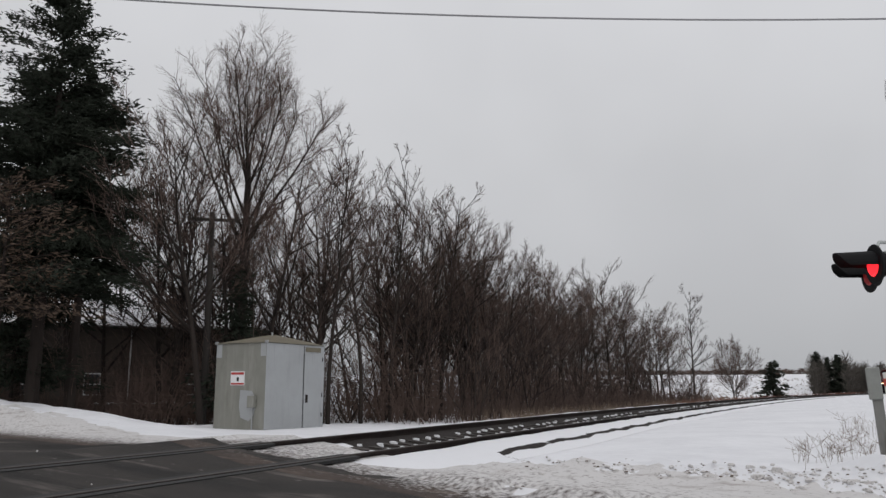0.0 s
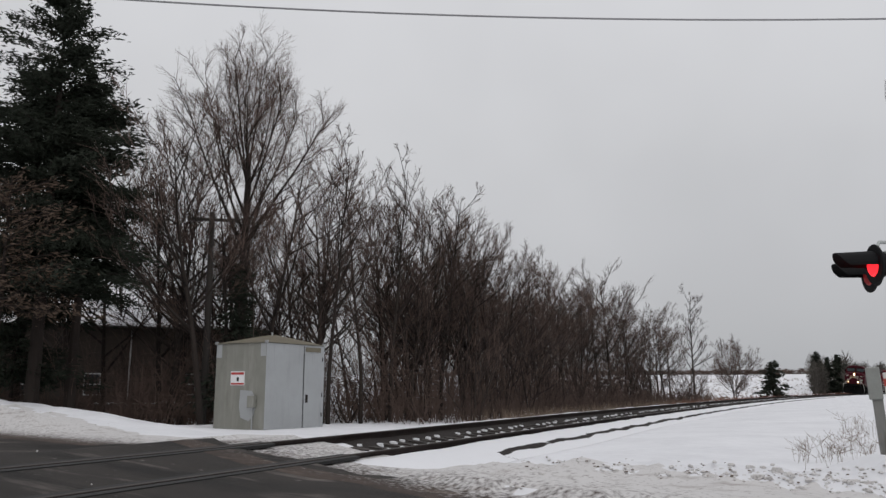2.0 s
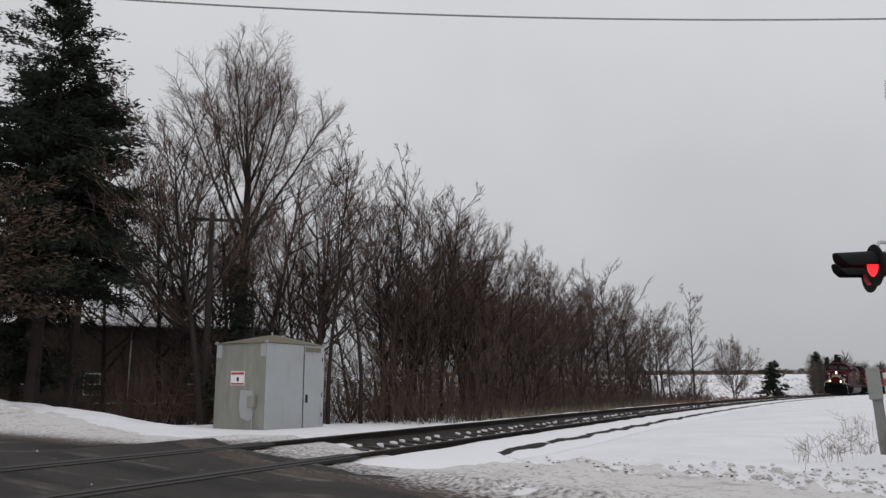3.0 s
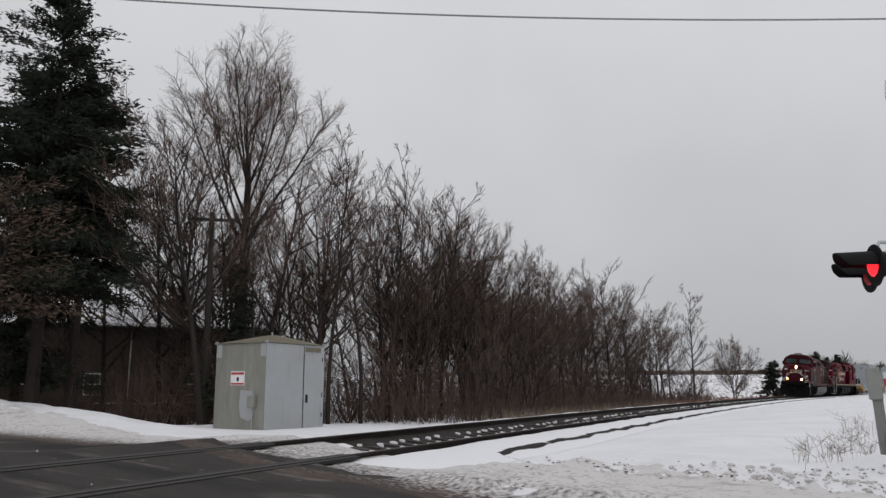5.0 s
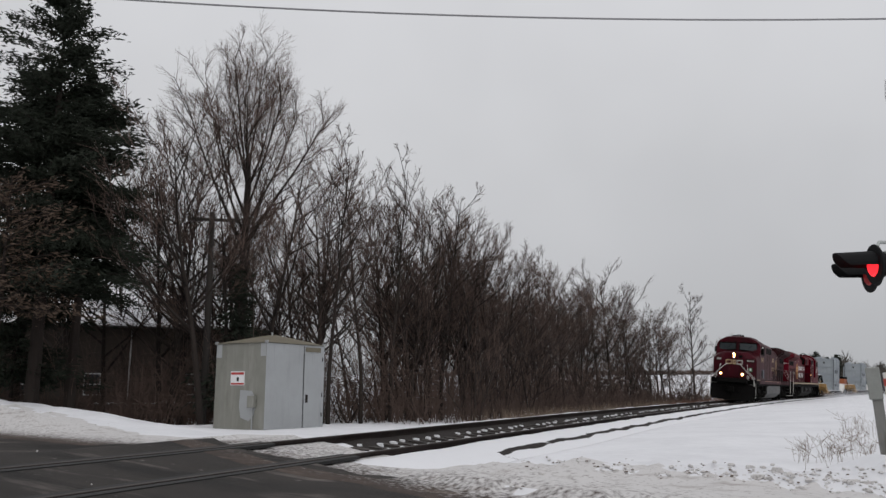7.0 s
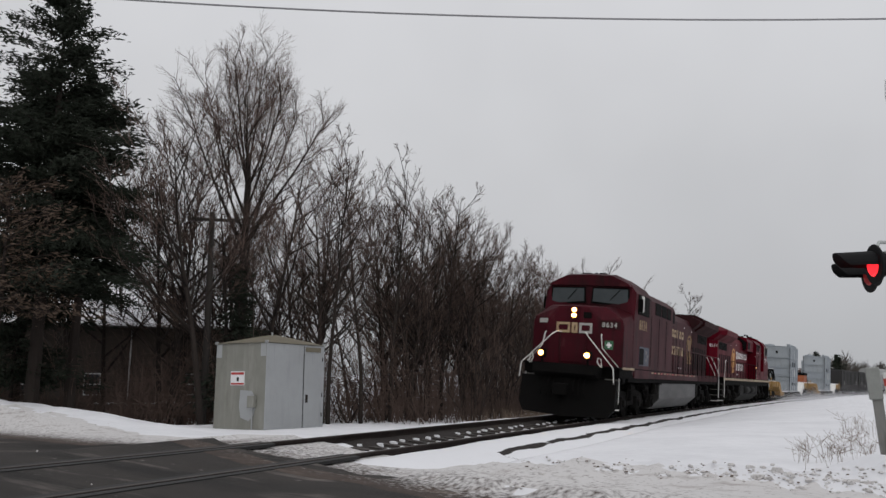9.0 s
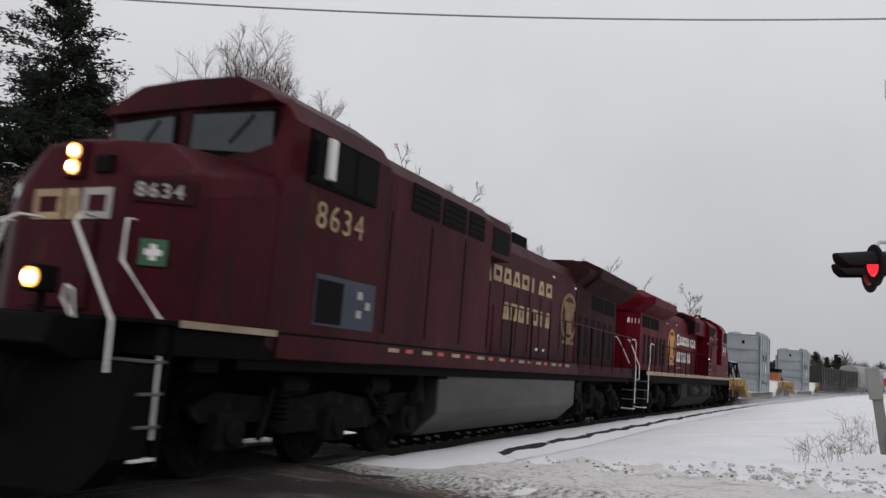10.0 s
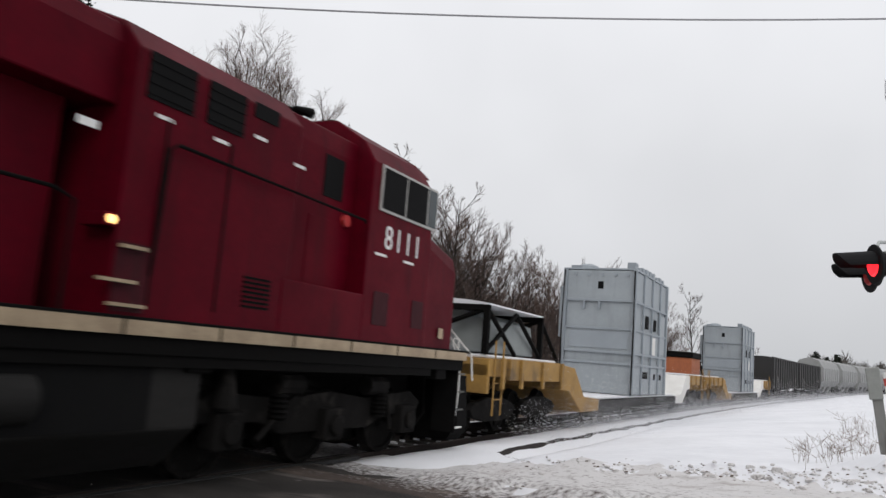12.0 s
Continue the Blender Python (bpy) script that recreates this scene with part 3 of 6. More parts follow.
    for k in range(3500):
        s = 24 + 46 * r2.random() ** 1.15
        lat = -r2.uniform(7.5, 17.0) - (4.5 if s < 28 else 0)
        x, y = flat_line(s, lat)
        if k > 2950:                     # in front of the house
            u = r2.uniform(-1, 1)
            x, y = -18.5 - 4.5 * u + r2.gauss(0, 1.0), 21.0 - 4.0 * u + r2.gauss(0, 1.0)
        p = placed(x, y)
        h = (0.8 + 4.2 * r2.random() ** 1.6) * (1.0 if s < 55 else 0.8) * (0.7 if k > 2950 else 1.0)
        way = Vector((r2.gauss(0, 0.34), r2.gauss(0, 0.34), 1)) * h
        f.tube([p - Vector((0, 0, 0.1)), p + way * 0.5, p + way + Vector((r2.gauss(0, 0.2), r2.gauss(0, 0.2), 0))], 0.016, 3, 0.006)
        for _ in range(7):
            q = p + way * r2.uniform(0.2, 0.95)
            f.tube([q, q + Vector((r2.gauss(0, 0.38), r2.gauss(0, 0.38), r2.uniform(-0.05, 0.55)))], 0.008, 3, 0.004)
    part("thicket", f, TWIGS)
    tagged(bpy.data.objects["thicket"], "dense leafless brush under the trees", "brush", kind="stuff")
    for name, seed, places in (("far_woods", 70, [(7 + d * math.sin(a), d * math.cos(a), rng.uniform(0.032, 0.047) * d * (0.8 if a > 0.03 else 1)) for d, a in
                                                  [(rng.uniform(190, 250), radians(rng.uniform(-0.9, 7))) for _ in range(70)]]),
                               ("distant_hedge", 71, [(-230 + 1.5 * i + rng.uniform(-1, 1), 425 + rng.uniform(-8, 8), rng.uniform(3.0, 4.0)) for i in range(210)])):
        r2 = random.Random(seed)
        f = Form()
        for x, y, h in places:
            z0 = ground_height(x, y) - 0.3
            f.tube([(x, y, z0), (x, y, z0 + h * 0.9)], 0.12, 4, 0.04)
            for _ in range(230 if name == "far_woods" else 40):
                a, u = r2.uniform(0, 6.28), r2.random()
                p = Vector((x, y, z0 + h * (0.05 + 0.8 * u)))
                w = h * (0.27 if name == "far_woods" else 0.7) * math.sin(math.pi * (0.2 + 0.7 * u))
                tip = p + Vector((math.cos(a) * w, math.sin(a) * w, h * (r2.uniform(0.10, 0.24) if name == "far_woods" else r2.uniform(-0.02, 0.12))))
                f.tube([p, tip], 0.045 if name == "far_woods" else 0.16, 3, 0.015 if name == "far_woods" else 0.08)
        # the far woods' haze is in their paler bark colour
        part(name, f, HAZE_BARK if name == "far_woods" else TWIGS)
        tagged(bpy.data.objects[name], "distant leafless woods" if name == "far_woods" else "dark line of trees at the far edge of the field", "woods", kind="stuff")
    for x, y, h in ((6.2, 196.0, 9.8), (8.4, 200.0, 8.4), (10.4, 198.0, 9.0), (12.0, 204.0, 7.0)):
        put(needle_tree("far_pine", int(h * 10), h, 2.0, "dark pine in the far woods", NEEDLES, density=1.0, start=0.1, power=0.6, size=0.45, group="far pines"), x, y)


def scrub():
    """Dry grass and low twigs at the foot of the trees, and the weeds in the snow."""
    rng = random.Random(33)
    f = Form()
    for _ in range(1500):
        s = 30 + 60 * rng.random() ** 1.3
        lat = -4.6 - abs(rng.gauss(0, 1.2))
        x, y = flat_line(s, lat)
        p = placed(x, y)
        h = rng.uniform(0.2, 0.7)
        tip = p + Vector((rng.gauss(0, 0.15), rng.gauss(0, 0.15), h))
        f.add([p + Vector((-0.015, 0, -0.05)), p + Vector((0.015, 0.01, -0.05)), tip], [(0, 1, 2)])
    brush = Form()
    for _ in range(1500):
        s = 29 + 52 * rng.random()
        x, y = flat_line(s, -5.6 - abs(rng.gauss(0, 1.0)))
        p = placed(x, y)
        way = Vector((rng.gauss(0, 0.35), rng.gauss(0, 0.35), 1)) * rng.uniform(0.4, 1.5)
        brush.tube([p - Vector((0, 0, 0.08)), p + way * 0.5, p + way + Vector((rng.gauss(0, 0.12), rng.gauss(0, 0.12), 0))], 0.011, 3, 0.005)
        for _ in range(4):
            q = p + way * rng.uniform(0.2, 0.9)
            brush.tube([q, q + Vector((rng.gauss(0, 0.22), rng.gauss(0, 0.22), rng.uniform(0.0, 0.35)))], 0.007, 3, 0.004)
    part("low_brush", brush, TWIGS)
    tagged(bpy.data.objects["low_brush"], "low tangled brush at the foot of the trees", "brush", kind="stuff")
    part("dry_grass", f, DRY_GRASS)
    tagged(bpy.data.objects["dry_grass"], "dry brown grass at the foot of the trees", "grass", kind="stuff")
    f = Form()
    clumps = [(11.9, -1.55), (12.3, -0.3), (12.6, 0.5), (13.2, 1.3), (15.0, 1.9), (17.5, 2.3), (12.0, 2.2), (19.0, 1.6)]
    for k in range(84):
        d, a = clumps[k % 8]
        d, a = d + rng.gauss(0, 0.7), radians(a + rng.gauss(0, 0.42))
        x, y = 6.994 + d * math.sin(a), d * math.cos(a)
        p = placed(x, y)
        h = rng.uniform(0.08, 0.42) * (1.25 if d > 14 else 1.0)
        lean = Vector((rng.gauss(0, 0.18), rng.gauss(0, 0.18), 1)) * h
        f.tube([p - Vector((0, 0, 0.05)), p + lean * 0.55, p + lean + Vector((rng.gauss(0, 0.05), 0, 0))], 0.0026, 3, 0.0015)
        for _ in range(rng.randint(1, 4)):
            q = p + lean * rng.uniform(0.4, 0.9)
            f.tube([q, q + Vector((rng.gauss(0, 0.09), rng.gauss(0, 0.09), rng.uniform(0.03, 0.14)))], 0.0028, 3, 0.0016)
    stubble = Form()
    for _ in range(2600):
        d = 105 + 190 * rng.random()
        a = radians(rng.uniform(-16, 1))
        x, y = 6.994 + d * math.sin(a), d * math.cos(a)
        if beside(x, y)[0] > -16:
            continue
        p = placed(x, y)
        w, h = rng.uniform(0.05, 0.25), rng.uniform(0.06, 0.26)
        stubble.add([p + Vector((-w, 0, -0.05)), p + Vector((w, 0.05, -0.05)), p + Vector((w * 0.5, 0.02, h)), p + Vector((-w * 0.4, 0, h * 0.8))], [(0, 1, 2, 3)])
    part("field_stubble", stubble, DRY_GRASS)
    tagged(bpy.data.objects["field_stubble"], "dry stubble showing through the snow of the field", "stubble", kind="stuff")
    red = Form()
    for _ in range(3600):
        s = 62 + 120 * rng.random()
        x, y = flat_line(s, -4.2 - abs(rng.gauss(0, 1.6)))
        p = placed(x, y)
        h = rng.uniform(0.15, 0.55) * (1.8 if rng.random() < 0.06 else 1)
        tip = p + Vector((rng.gauss(0, 0.15), rng.gauss(0, 0.15), h))
        red.add([p + Vector((-0.03, 0, -0.05)), p + Vector((0.03, 0.01, -0.05)), tip], [(0, 1, 2)])
    part("red_weeds", red, material("reddish_dry_weeds", (0.17, 0.085, 0.065), (0.11, 0.06, 0.05), 0.9, scale=0.8, fine=8.0, bump=0.0, spec=0.1))
    tagged(bpy.data.objects["red_weeds"], "reddish-brown dry weeds beside the far track", "weeds", kind="stuff")
    part("weeds", f, DRY_GRASS)
    tagged(bpy.data.objects["weeds"], "dry weed stalks standing in the snow", "weeds", kind="stuff")
    # lumps thrown up by the plough
    f = Form()
    for k in range(2300):
        x = rng.uniform(1.2, 9.5) if k < 1850 else rng.uniform(-16, -1.5)
        over = rng.gauss(0.35, 0.28) if x > 0 else rng.gauss(0.7, 0.6)
        p = placed(x, road_edge(x) + max(-0.25, over))
        if 500 < k < 1850:               # the ridge of lumps beside the road
            x = rng.uniform(2.6, 9.5)
            p = placed(x, rng.gauss(8.72, 0.30))
        if k > 2286:                     # bits lying on the road
            p = Vector((rng.uniform(-9, 4), rng.uniform(5.5, 8.0), 0))
            p.z = road_height(p.x) + 0.01
        r = rng.uniform(0.008, 0.028) * (2.3 if rng.random() < 0.07 else 1)
        ring = []
        for zz, w in ((-0.5, 0.7), (0.1, 1.0), (0.6, 0.6)):
            ring.append([p + Vector((math.cos(a) * r * w * rng.uniform(0.5, 1.5), math.sin(a) * r * w * rng.uniform(0.5, 1.5), r * zz)) for a in np.arange(0, 6.2, 1.05)])
        f.loft(ring)
    grit = Form()
    for k in range(760):
        x = rng.uniform(1.5, 9.5) if k < 420 else rng.uniform(-14, -1.5)
        y = rng.gauss(8.7, 0.4) if x > 0 else road_edge(x) + rng.gauss(0.5, 0.45)
        p = placed(x, y) + Vector((0, 0, 0.012))
        r = rng.uniform(0.005, 0.02)
        q = [p + Vector((math.cos(a) * r * rng.uniform(0.5, 1.6), math.sin(a) * r * rng.uniform(0.5, 1.6), 0)) for a in (0, 1.3, 2.5, 3.8, 5.0)]
        grit.loft([q, [v * 0.6 + p * 0.4 + Vector((0, 0, r * 0.7)) for v in q]])
    part("road_grit", grit, material("brown_road_grit", (0.13, 0.105, 0.088), (0.24, 0.21, 0.19), 0.9, scale=4, fine=20, spec=0.1))
    tagged(bpy.data.objects["road_grit"], "brown grit and clods in the ploughed snow", "grit", kind="stuff")
    part("snow_lumps", f, DIRTY_SNOW)
    tagged(bpy.data.objects["snow_lumps"], "dirty lumps of ploughed snow along the road", "snow lumps", kind="stuff")


trees()
scrub()


# ---------------------------------------------------------------- shed, pole, house, signal
def shed():
    x0, x1, y0, y1, z0 = -9.52, -7.465, 18.7, 21.3, ground_height(-8.55, 20) - 0.08
    top = 2.22
    grey = material("grey_green_paint", (0.215, 0.215, 0.19), (0.155, 0.155, 0.135), 0.6, scale=1.5, fine=30, bump=0.1)
    pale = material("galvanised_sheet", (0.36, 0.375, 0.385), (0.28, 0.29, 0.295), 0.55, 0.2, 1.2, 25, 0.08)
    stains(grey, (0.30, 0.30, 0.275), 1.4, 0.52, 0.7, (3, 3, 0.35), 0.5)
    stains(grey, (0.11, 0.105, 0.085), 2.2, 0.56, 0.72, (2, 2, 0.5), 0.5)
    stains(pale, (0.24, 0.25, 0.25), 1.6, 0.54, 0.72, (3, 3, 0.3), 0.5)
    roof_paint = material("mossy_roof_paint", (0.155, 0.138, 0.098), (0.10, 0.088, 0.066), 0.8, scale=2.0)
    t = thing("equipment_shed", pose((x0 + x1) / 2, (y0 + y1) / 2, z0, 0, 0, -5.7), "grey metal railway equipment shed in the snow", "shed")
    w, d, h = (x1 - x0) / 2, (y1 - y0) / 2, top - z0
    part("body", Form().box(-w, w, -d, d, 0, h), grey, t, "grey-green painted metal walls", bevel=0.01)
    side = part("side_cladding", Form().box(w + 0.002, w + 0.02, -d, d, 0.02, h - 0.02), pale, t, "pale bare sheet-metal side")
    f = Form()
    o = 0.06
    f.add([(-w - o, -d - o, h), (w + o, -d - o, h), (w + o, d + o, h), (-w - o, d + o, h), (-w * 0.1, -d * 0.05, h + 0.31), (w * 0.1, d * 0.05, h + 0.31)],
          [(0, 1, 5, 4), (1, 2, 5), (2, 3, 4, 5), (3, 0, 4), (0, 3, 2, 1)])
    part("roof", f, roof_paint, t, "low mossy hipped roof")
    part("roof_knob", Form().tube([(0, 0, h + 0.28), (0, 0, h + 0.40)], 0.03, 8), pale, t)
    for xx, yy in ((-w, -d), (w, -d), (w, d)):
        part("corner_lug", Form().box(xx - 0.04, xx + 0.04, yy - 0.04, yy + 0.04, h - 0.03, h + 0.06), pale, t, bevel=0.008)
    # fresh paint patches on the front
    for a, b, c, e in ((-w + 0.01, -w + 0.24, h - 0.42, h - 0.02), (w - 0.22, w - 0.01, h - 0.40, h - 0.02)):
        part("paint_patch", Form().box(a, b, -d - 0.006, -d - 0.001, c, e), pale, t, "pale patch of fresh paint")
    part("paint_patch", Form().prism_y([(0.02, 0.75), (0.1, 0.42), (0.42, 0.33), (0.62, 0.5), (0.72, 0.95), (0.5, 1.2), (0.05, 1.22)], -d - 0.006, -d - 0.001), pale, t, "pale patch of fresh paint")
    sign = part("sign", Form().box(-0.36, 0.20, -d - 0.016, -d - 0.002, 1.36, 1.77), material("white_enamel", (0.75, 0.75, 0.76), (0.6, 0.6, 0.62), 0.4), t, "white warning sign with red bars")
    red = material("red_paint", (0.42, 0.03, 0.03), (0.3, 0.03, 0.03), 0.5)
    part("red_bar", Form().box(-0.34, 0.18, -d - 0.02, -d - 0.017, 1.67, 1.74), red, sign)
    part("red_bar", Form().box(-0.34, 0.18, -d - 0.02, -d - 0.017, 1.38, 1.43), red, sign)
    part("symbol", Form().box(-0.11, -0.02, -d - 0.02, -d - 0.017, 1.48, 1.6), material("black_print", (0.03, 0.03, 0.03)), sign)
    part("meter_box", Form().box(0.46, 0.72, -d - 0.14, -d - 0.002, 0.72, 1.06), grey, t, "small grey meter box", bevel=0.012)
    part("conduit", Form().tube([(0.6, -d - 0.05, 0.72), (0.6, -d - 0.05, 0.02)], 0.02, 6), pale, t)
    # door in the long side
    door = part("door", Form().box(w + 0.021, w + 0.045, 0.35, d - 0.12, 0.06, h - 0.28), pale, t, "pale sheet-metal door", bevel=0.006)
    part("door_gap", Form().box(w + 0.0205, w + 0.024, 0.32, 0.345, 0.04, h - 0.05), RAIL_STEEL, t, "dark seam beside the door")
    part("handle", Form().tube([(w + 0.07, 0.46, 1.05), (w + 0.07, 0.46, 0.85)], 0.02, 6).box(w + 0.04, w + 0.07, 0.42, 0.5, 0.84, 1.08), RAIL_STEEL, door, "dark door handle")
    for zz in (0.4, 1.0, h - 0.5):
        part("hinge", Form().tube([(w + 0.05, d - 0.12, zz), (w + 0.05, d - 0.12, zz + 0.12)], 0.015, 6), RAIL_STEEL, door)
    part("vent", Form().box(w + 0.021, w + 0.04, 0.4, d - 0.2, h - 0.22, h - 0.08), roof_paint, t, "dull vent panel")


def pole():
    wood = material("weathered_pole", (0.018, 0.015, 0.013), (0.035, 0.028, 0.024), 0.9, scale=2, fine=25, stretch=(1, 1, 0.2))
    p = placed(-13.85, 22.95)
    t = thing("utility_pole", Matrix.Translation(p), "old wooden pole with one crossarm", "utility pole")
    part("post", Form().tube([(0, 0, -0.3), (0.02, 0.02, 3.5), (-0.02, 0, 7.9 - p.z - 0.3)], 0.15, 10, 0.10), wood, t, smooth=True)
    arm_z = 7.35 - p.z
    arm = part("crossarm", Form().box(-0.95, 0.95, 0.10, 0.20, arm_z - 0.06, arm_z + 0.06), wood, t, bevel=0.01)
    arm.rotation_euler[2] = radians(38)
    for k in (-0.85, -0.45, 0.45, 0.85):
        part("insulator", Form().tube([(k, 0.15, arm_z + 0.06), (k, 0.15, arm_z + 0.14), (k, 0.15, arm_z + 0.2)], 0.035, 6, 0.02), wood, arm)


def house():
    siding = material("dark_brown_siding", (0.050, 0.038, 0.030), (0.035, 0.027, 0.022), 0.85, scale=0.8, fine=15, stretch=(1, 1, 6))
    trim_white = material("white_trim", (0.62, 0.62, 0.62), (0.5, 0.5, 0.5), 0.6)
    glass = material("dark_window_glass", (0.02, 0.022, 0.025), (0.03, 0.03, 0.03), 0.08, bump=0.0)
    centre = Vector((-25.2, 27.6, -0.6))
    t = thing("house", Matrix.Translation(centre) @ Matrix.Rotation(radians(48), 4, "Z"), "long dark brown house with snow on its roof, among trees", "house")
    part("wall", Form().box(-9, 9, 0, 7, 0, 4.6), siding, t, "dark brown siding")
    roof = part("roof", Form().prism_x([(-0.5, 4.5), (7.5, 4.5), (3.5, 6.6)], -9.4, 9.4), material("dark_roof", (0.07, 0.065, 0.06)), t)
    part("roof_snow", Form().prism_x([(-0.55, 4.54), (-0.5, 4.66), (3.5, 6.74), (7.5, 4.66), (7.5, 4.54), (3.5, 6.62)], -9.38, 9.38), SNOW, roof, "snow on the roof")
    for xx, zz in ((0.05, 1.15), (-3.1, 1.15), (4.5, 1.15)):
        w = part("window", Form().box(xx - 0.4, xx + 0.4, -0.05, -0.005, zz, zz + 1.08), trim_white, t, "white-framed window")
        part("pane", Form().box(xx - 0.33, xx + 0.33, -0.065, -0.052, zz + 0.57, zz + 1.01), glass, w)
        part("pane", Form().box(xx - 0.33, xx + 0.33, -0.065, -0.052, zz + 0.07, zz + 0.51), glass, w)
    part("deck_rail", Form().box(0.0, 8.8, -1.2, -1.12, 0.75, 0.83), trim_white, t, "pale deck rail")
    for k in range(6):
        part("deck_post", Form().box(0.05 + 1.72 * k, 0.13 + 1.72 * k, -1.2, -1.12, 0.0, 0.75), siding, t)
    part("downpipe", Form().tube([(1.7, -0.06, 0.1), (1.7, -0.06, 4.4)], 0.04, 6), trim_white, t)


RED_LENS = glowing("lit_red_lens", (1.0, 0.02, 0.03), 1.3)
DIM_LENS = glowing("dim_red_lens", (0.35, 0.01, 0.012), 0.05)


def signal():
    black = material("black_signal_paint", (0.006, 0.006, 0.007), (0.014, 0.014, 0.015), 0.7, spec=0.15)
    alu = material("aluminium_tube", (0.45, 0.47, 0.46), (0.33, 0.35, 0.34), 0.45, 0.7)
    z = ground_height(8.0, 8.75)
    t = thing("crossing_signal", pose(8.0, 8.75, z), "railway crossing signal with hooded red flashing lights", "crossing signal")
    part("mast", Form().tube([(0, 0, 0), (0, 0, 4.2 - z)], 0.057, 12), alu, t, "aluminium mast")
    part("base", Form().loft([[(math.cos(a) * r, math.sin(a) * r, zz) for a in np.arange(0, 6.28, 0.52)] for r, zz in ((0.2, -0.1), (0.2, 0.04), (0.09, 0.14), (0.07, 0.4))]), alu, t)
    part("arm", Form().tube([(-0.45, -0.40, 2.17 - z), (-0.42, -0.38, 2.24 - z), (-0.05, -0.08, 2.26 - z), (-0.05, 0.08, 2.26 - z), (-0.42, 0.38, 2.24 - z), (-0.45, 0.40, 2.17 - z)], 0.018, 8), alu, t, "aluminium cross arm")
    part("arm_clamp", Form().box(-0.09, 0.07, -0.09, 0.09, 2.19 - z, 2.33 - z), alu, t, bevel=0.01)
    part("lower_arm", Form().tube([(-0.40, -0.40, 2.03 - z), (0, -0.05, 2.05 - z), (0, 0.05, 2.05 - z), (-0.40, 0.40, 2.03 - z)], 0.018, 8), alu, t, "aluminium lamp bracket")
    white = material("white_reflective_board", (0.72, 0.72, 0.72), (0.6, 0.6, 0.6), 0.5)
    for tilt in (45, -45):
        b = part("crossbuck_board", Form().box(-0.012, 0.0, -0.60, 0.60, -0.115, 0.115), white, t, "white crossbuck board", bevel=0.004)
        b.matrix_basis = pose(-0.155 if tilt > 0 else -0.17, 0, 3.60 - z, tilt, 0, 0)

    def lamp(m, lens):
        """A lamp that looks along its own -y: a round shield, a hood, the lens."""
        head = part("lamp_head", Form(), black, t)
        head.matrix_basis = m
        disc = [[(math.cos(a) * r, y, math.sin(a) * r) for a in np.arange(0, 6.28, 0.262)] for r, y in ((0.187, 0.0), (0.192, 0.010), (0.187, 0.020))]
        part("shield", Form().loft(disc), black, head, "black round background disc")
        part("housing", Form().loft([[(math.cos(a) * r, y, math.sin(a) * r) for a in np.arange(0, 6.28, 0.4)] for r, y in ((0.13, 0.02), (0.12, 0.09), (0.055, 0.13))]), black, head)
        hood = Form()
        rings = []
        for a in np.linspace(radians(-8), radians(188), 16):
            ln = 0.25 + 0.10 * max(0.0, math.sin(a)) ** 0.5
            c, s = math.cos(a), math.sin(a)
            rings.append([(c * 0.128, -0.002, s * 0.128), (c * 0.122, -0.002, s * 0.122), (c * 0.108, -ln, s * 0.108), (c * 0.114, -ln, s * 0.114)])
        hood.loft(rings)
        part("hood", hood, black, head)
        part("lens", Form().loft([[(math.cos(a) * r, y, math.sin(a) * r) for a in np.arange(0, 6.28, 0.35)] for r, y in ((0.115, -0.003), (0.10, -0.017), (0.04, -0.028))]), lens, head, "red glowing lens")
        return head

    # the pair of lamps that face the road
    lamp(pose(-0.485, -0.40, 2.03 - z, 0, 0, -70), RED_LENS)
    lamp(pose(-0.485, 0.40, 2.04 - z, 0, 0, -70), DIM_LENS)


def posts():
    grey = material("grey_weathered_wood", (0.19, 0.19, 0.18), (0.10, 0.10, 0.095), 0.85, scale=3, fine=30, stretch=(1, 1, 0.2))
    white = material("white_stake_paint", (0.62, 0.63, 0.62), (0.42, 0.42, 0.42), 0.6)
    red = material("red_band_paint", (0.40, 0.05, 0.04), (0.3, 0.05, 0.04), 0.6)
    stains(grey, (0.07, 0.065, 0.06), 6.0, 0.5, 0.65, (1, 1, 0.2), 0.7)
    p = placed(7.68, 12.05)
    t = thing("leaning_post", Matrix.Translation(p) @ pose(0, 0, 0, 0, -3, 0), "leaning grey wooden post with a metal box", "post")
    part("post", Form().box(-0.062, 0.062, -0.05, 0.05, -0.2, 1.04), grey, t, bevel=0.008)
    part("box", Form().box(-0.10, 0.07, -0.095, -0.045, 0.70, 1.12), material("grey_box_paint", (0.24, 0.25, 0.235), (0.15, 0.155, 0.145), 0.6), t, "grey-green metal box", bevel=0.015)
    p = placed(7.83, 12.2)
    t = thing("marker_stake", Matrix.Translation(p) @ pose(0, 0, 0, 0, -3, 0), "white stake with red bands beside the post", "marker stake")
    part("stake", Form().box(-0.035, 0.035, -0.02, 0.02, -0.2, 1.08), white, t, bevel=0.005)
    for zz in (0.62, 0.9):
        part("band", Form().box(-0.037, 0.037, -0.023, 0.023, zz, zz + 0.1), red, t, "red band")


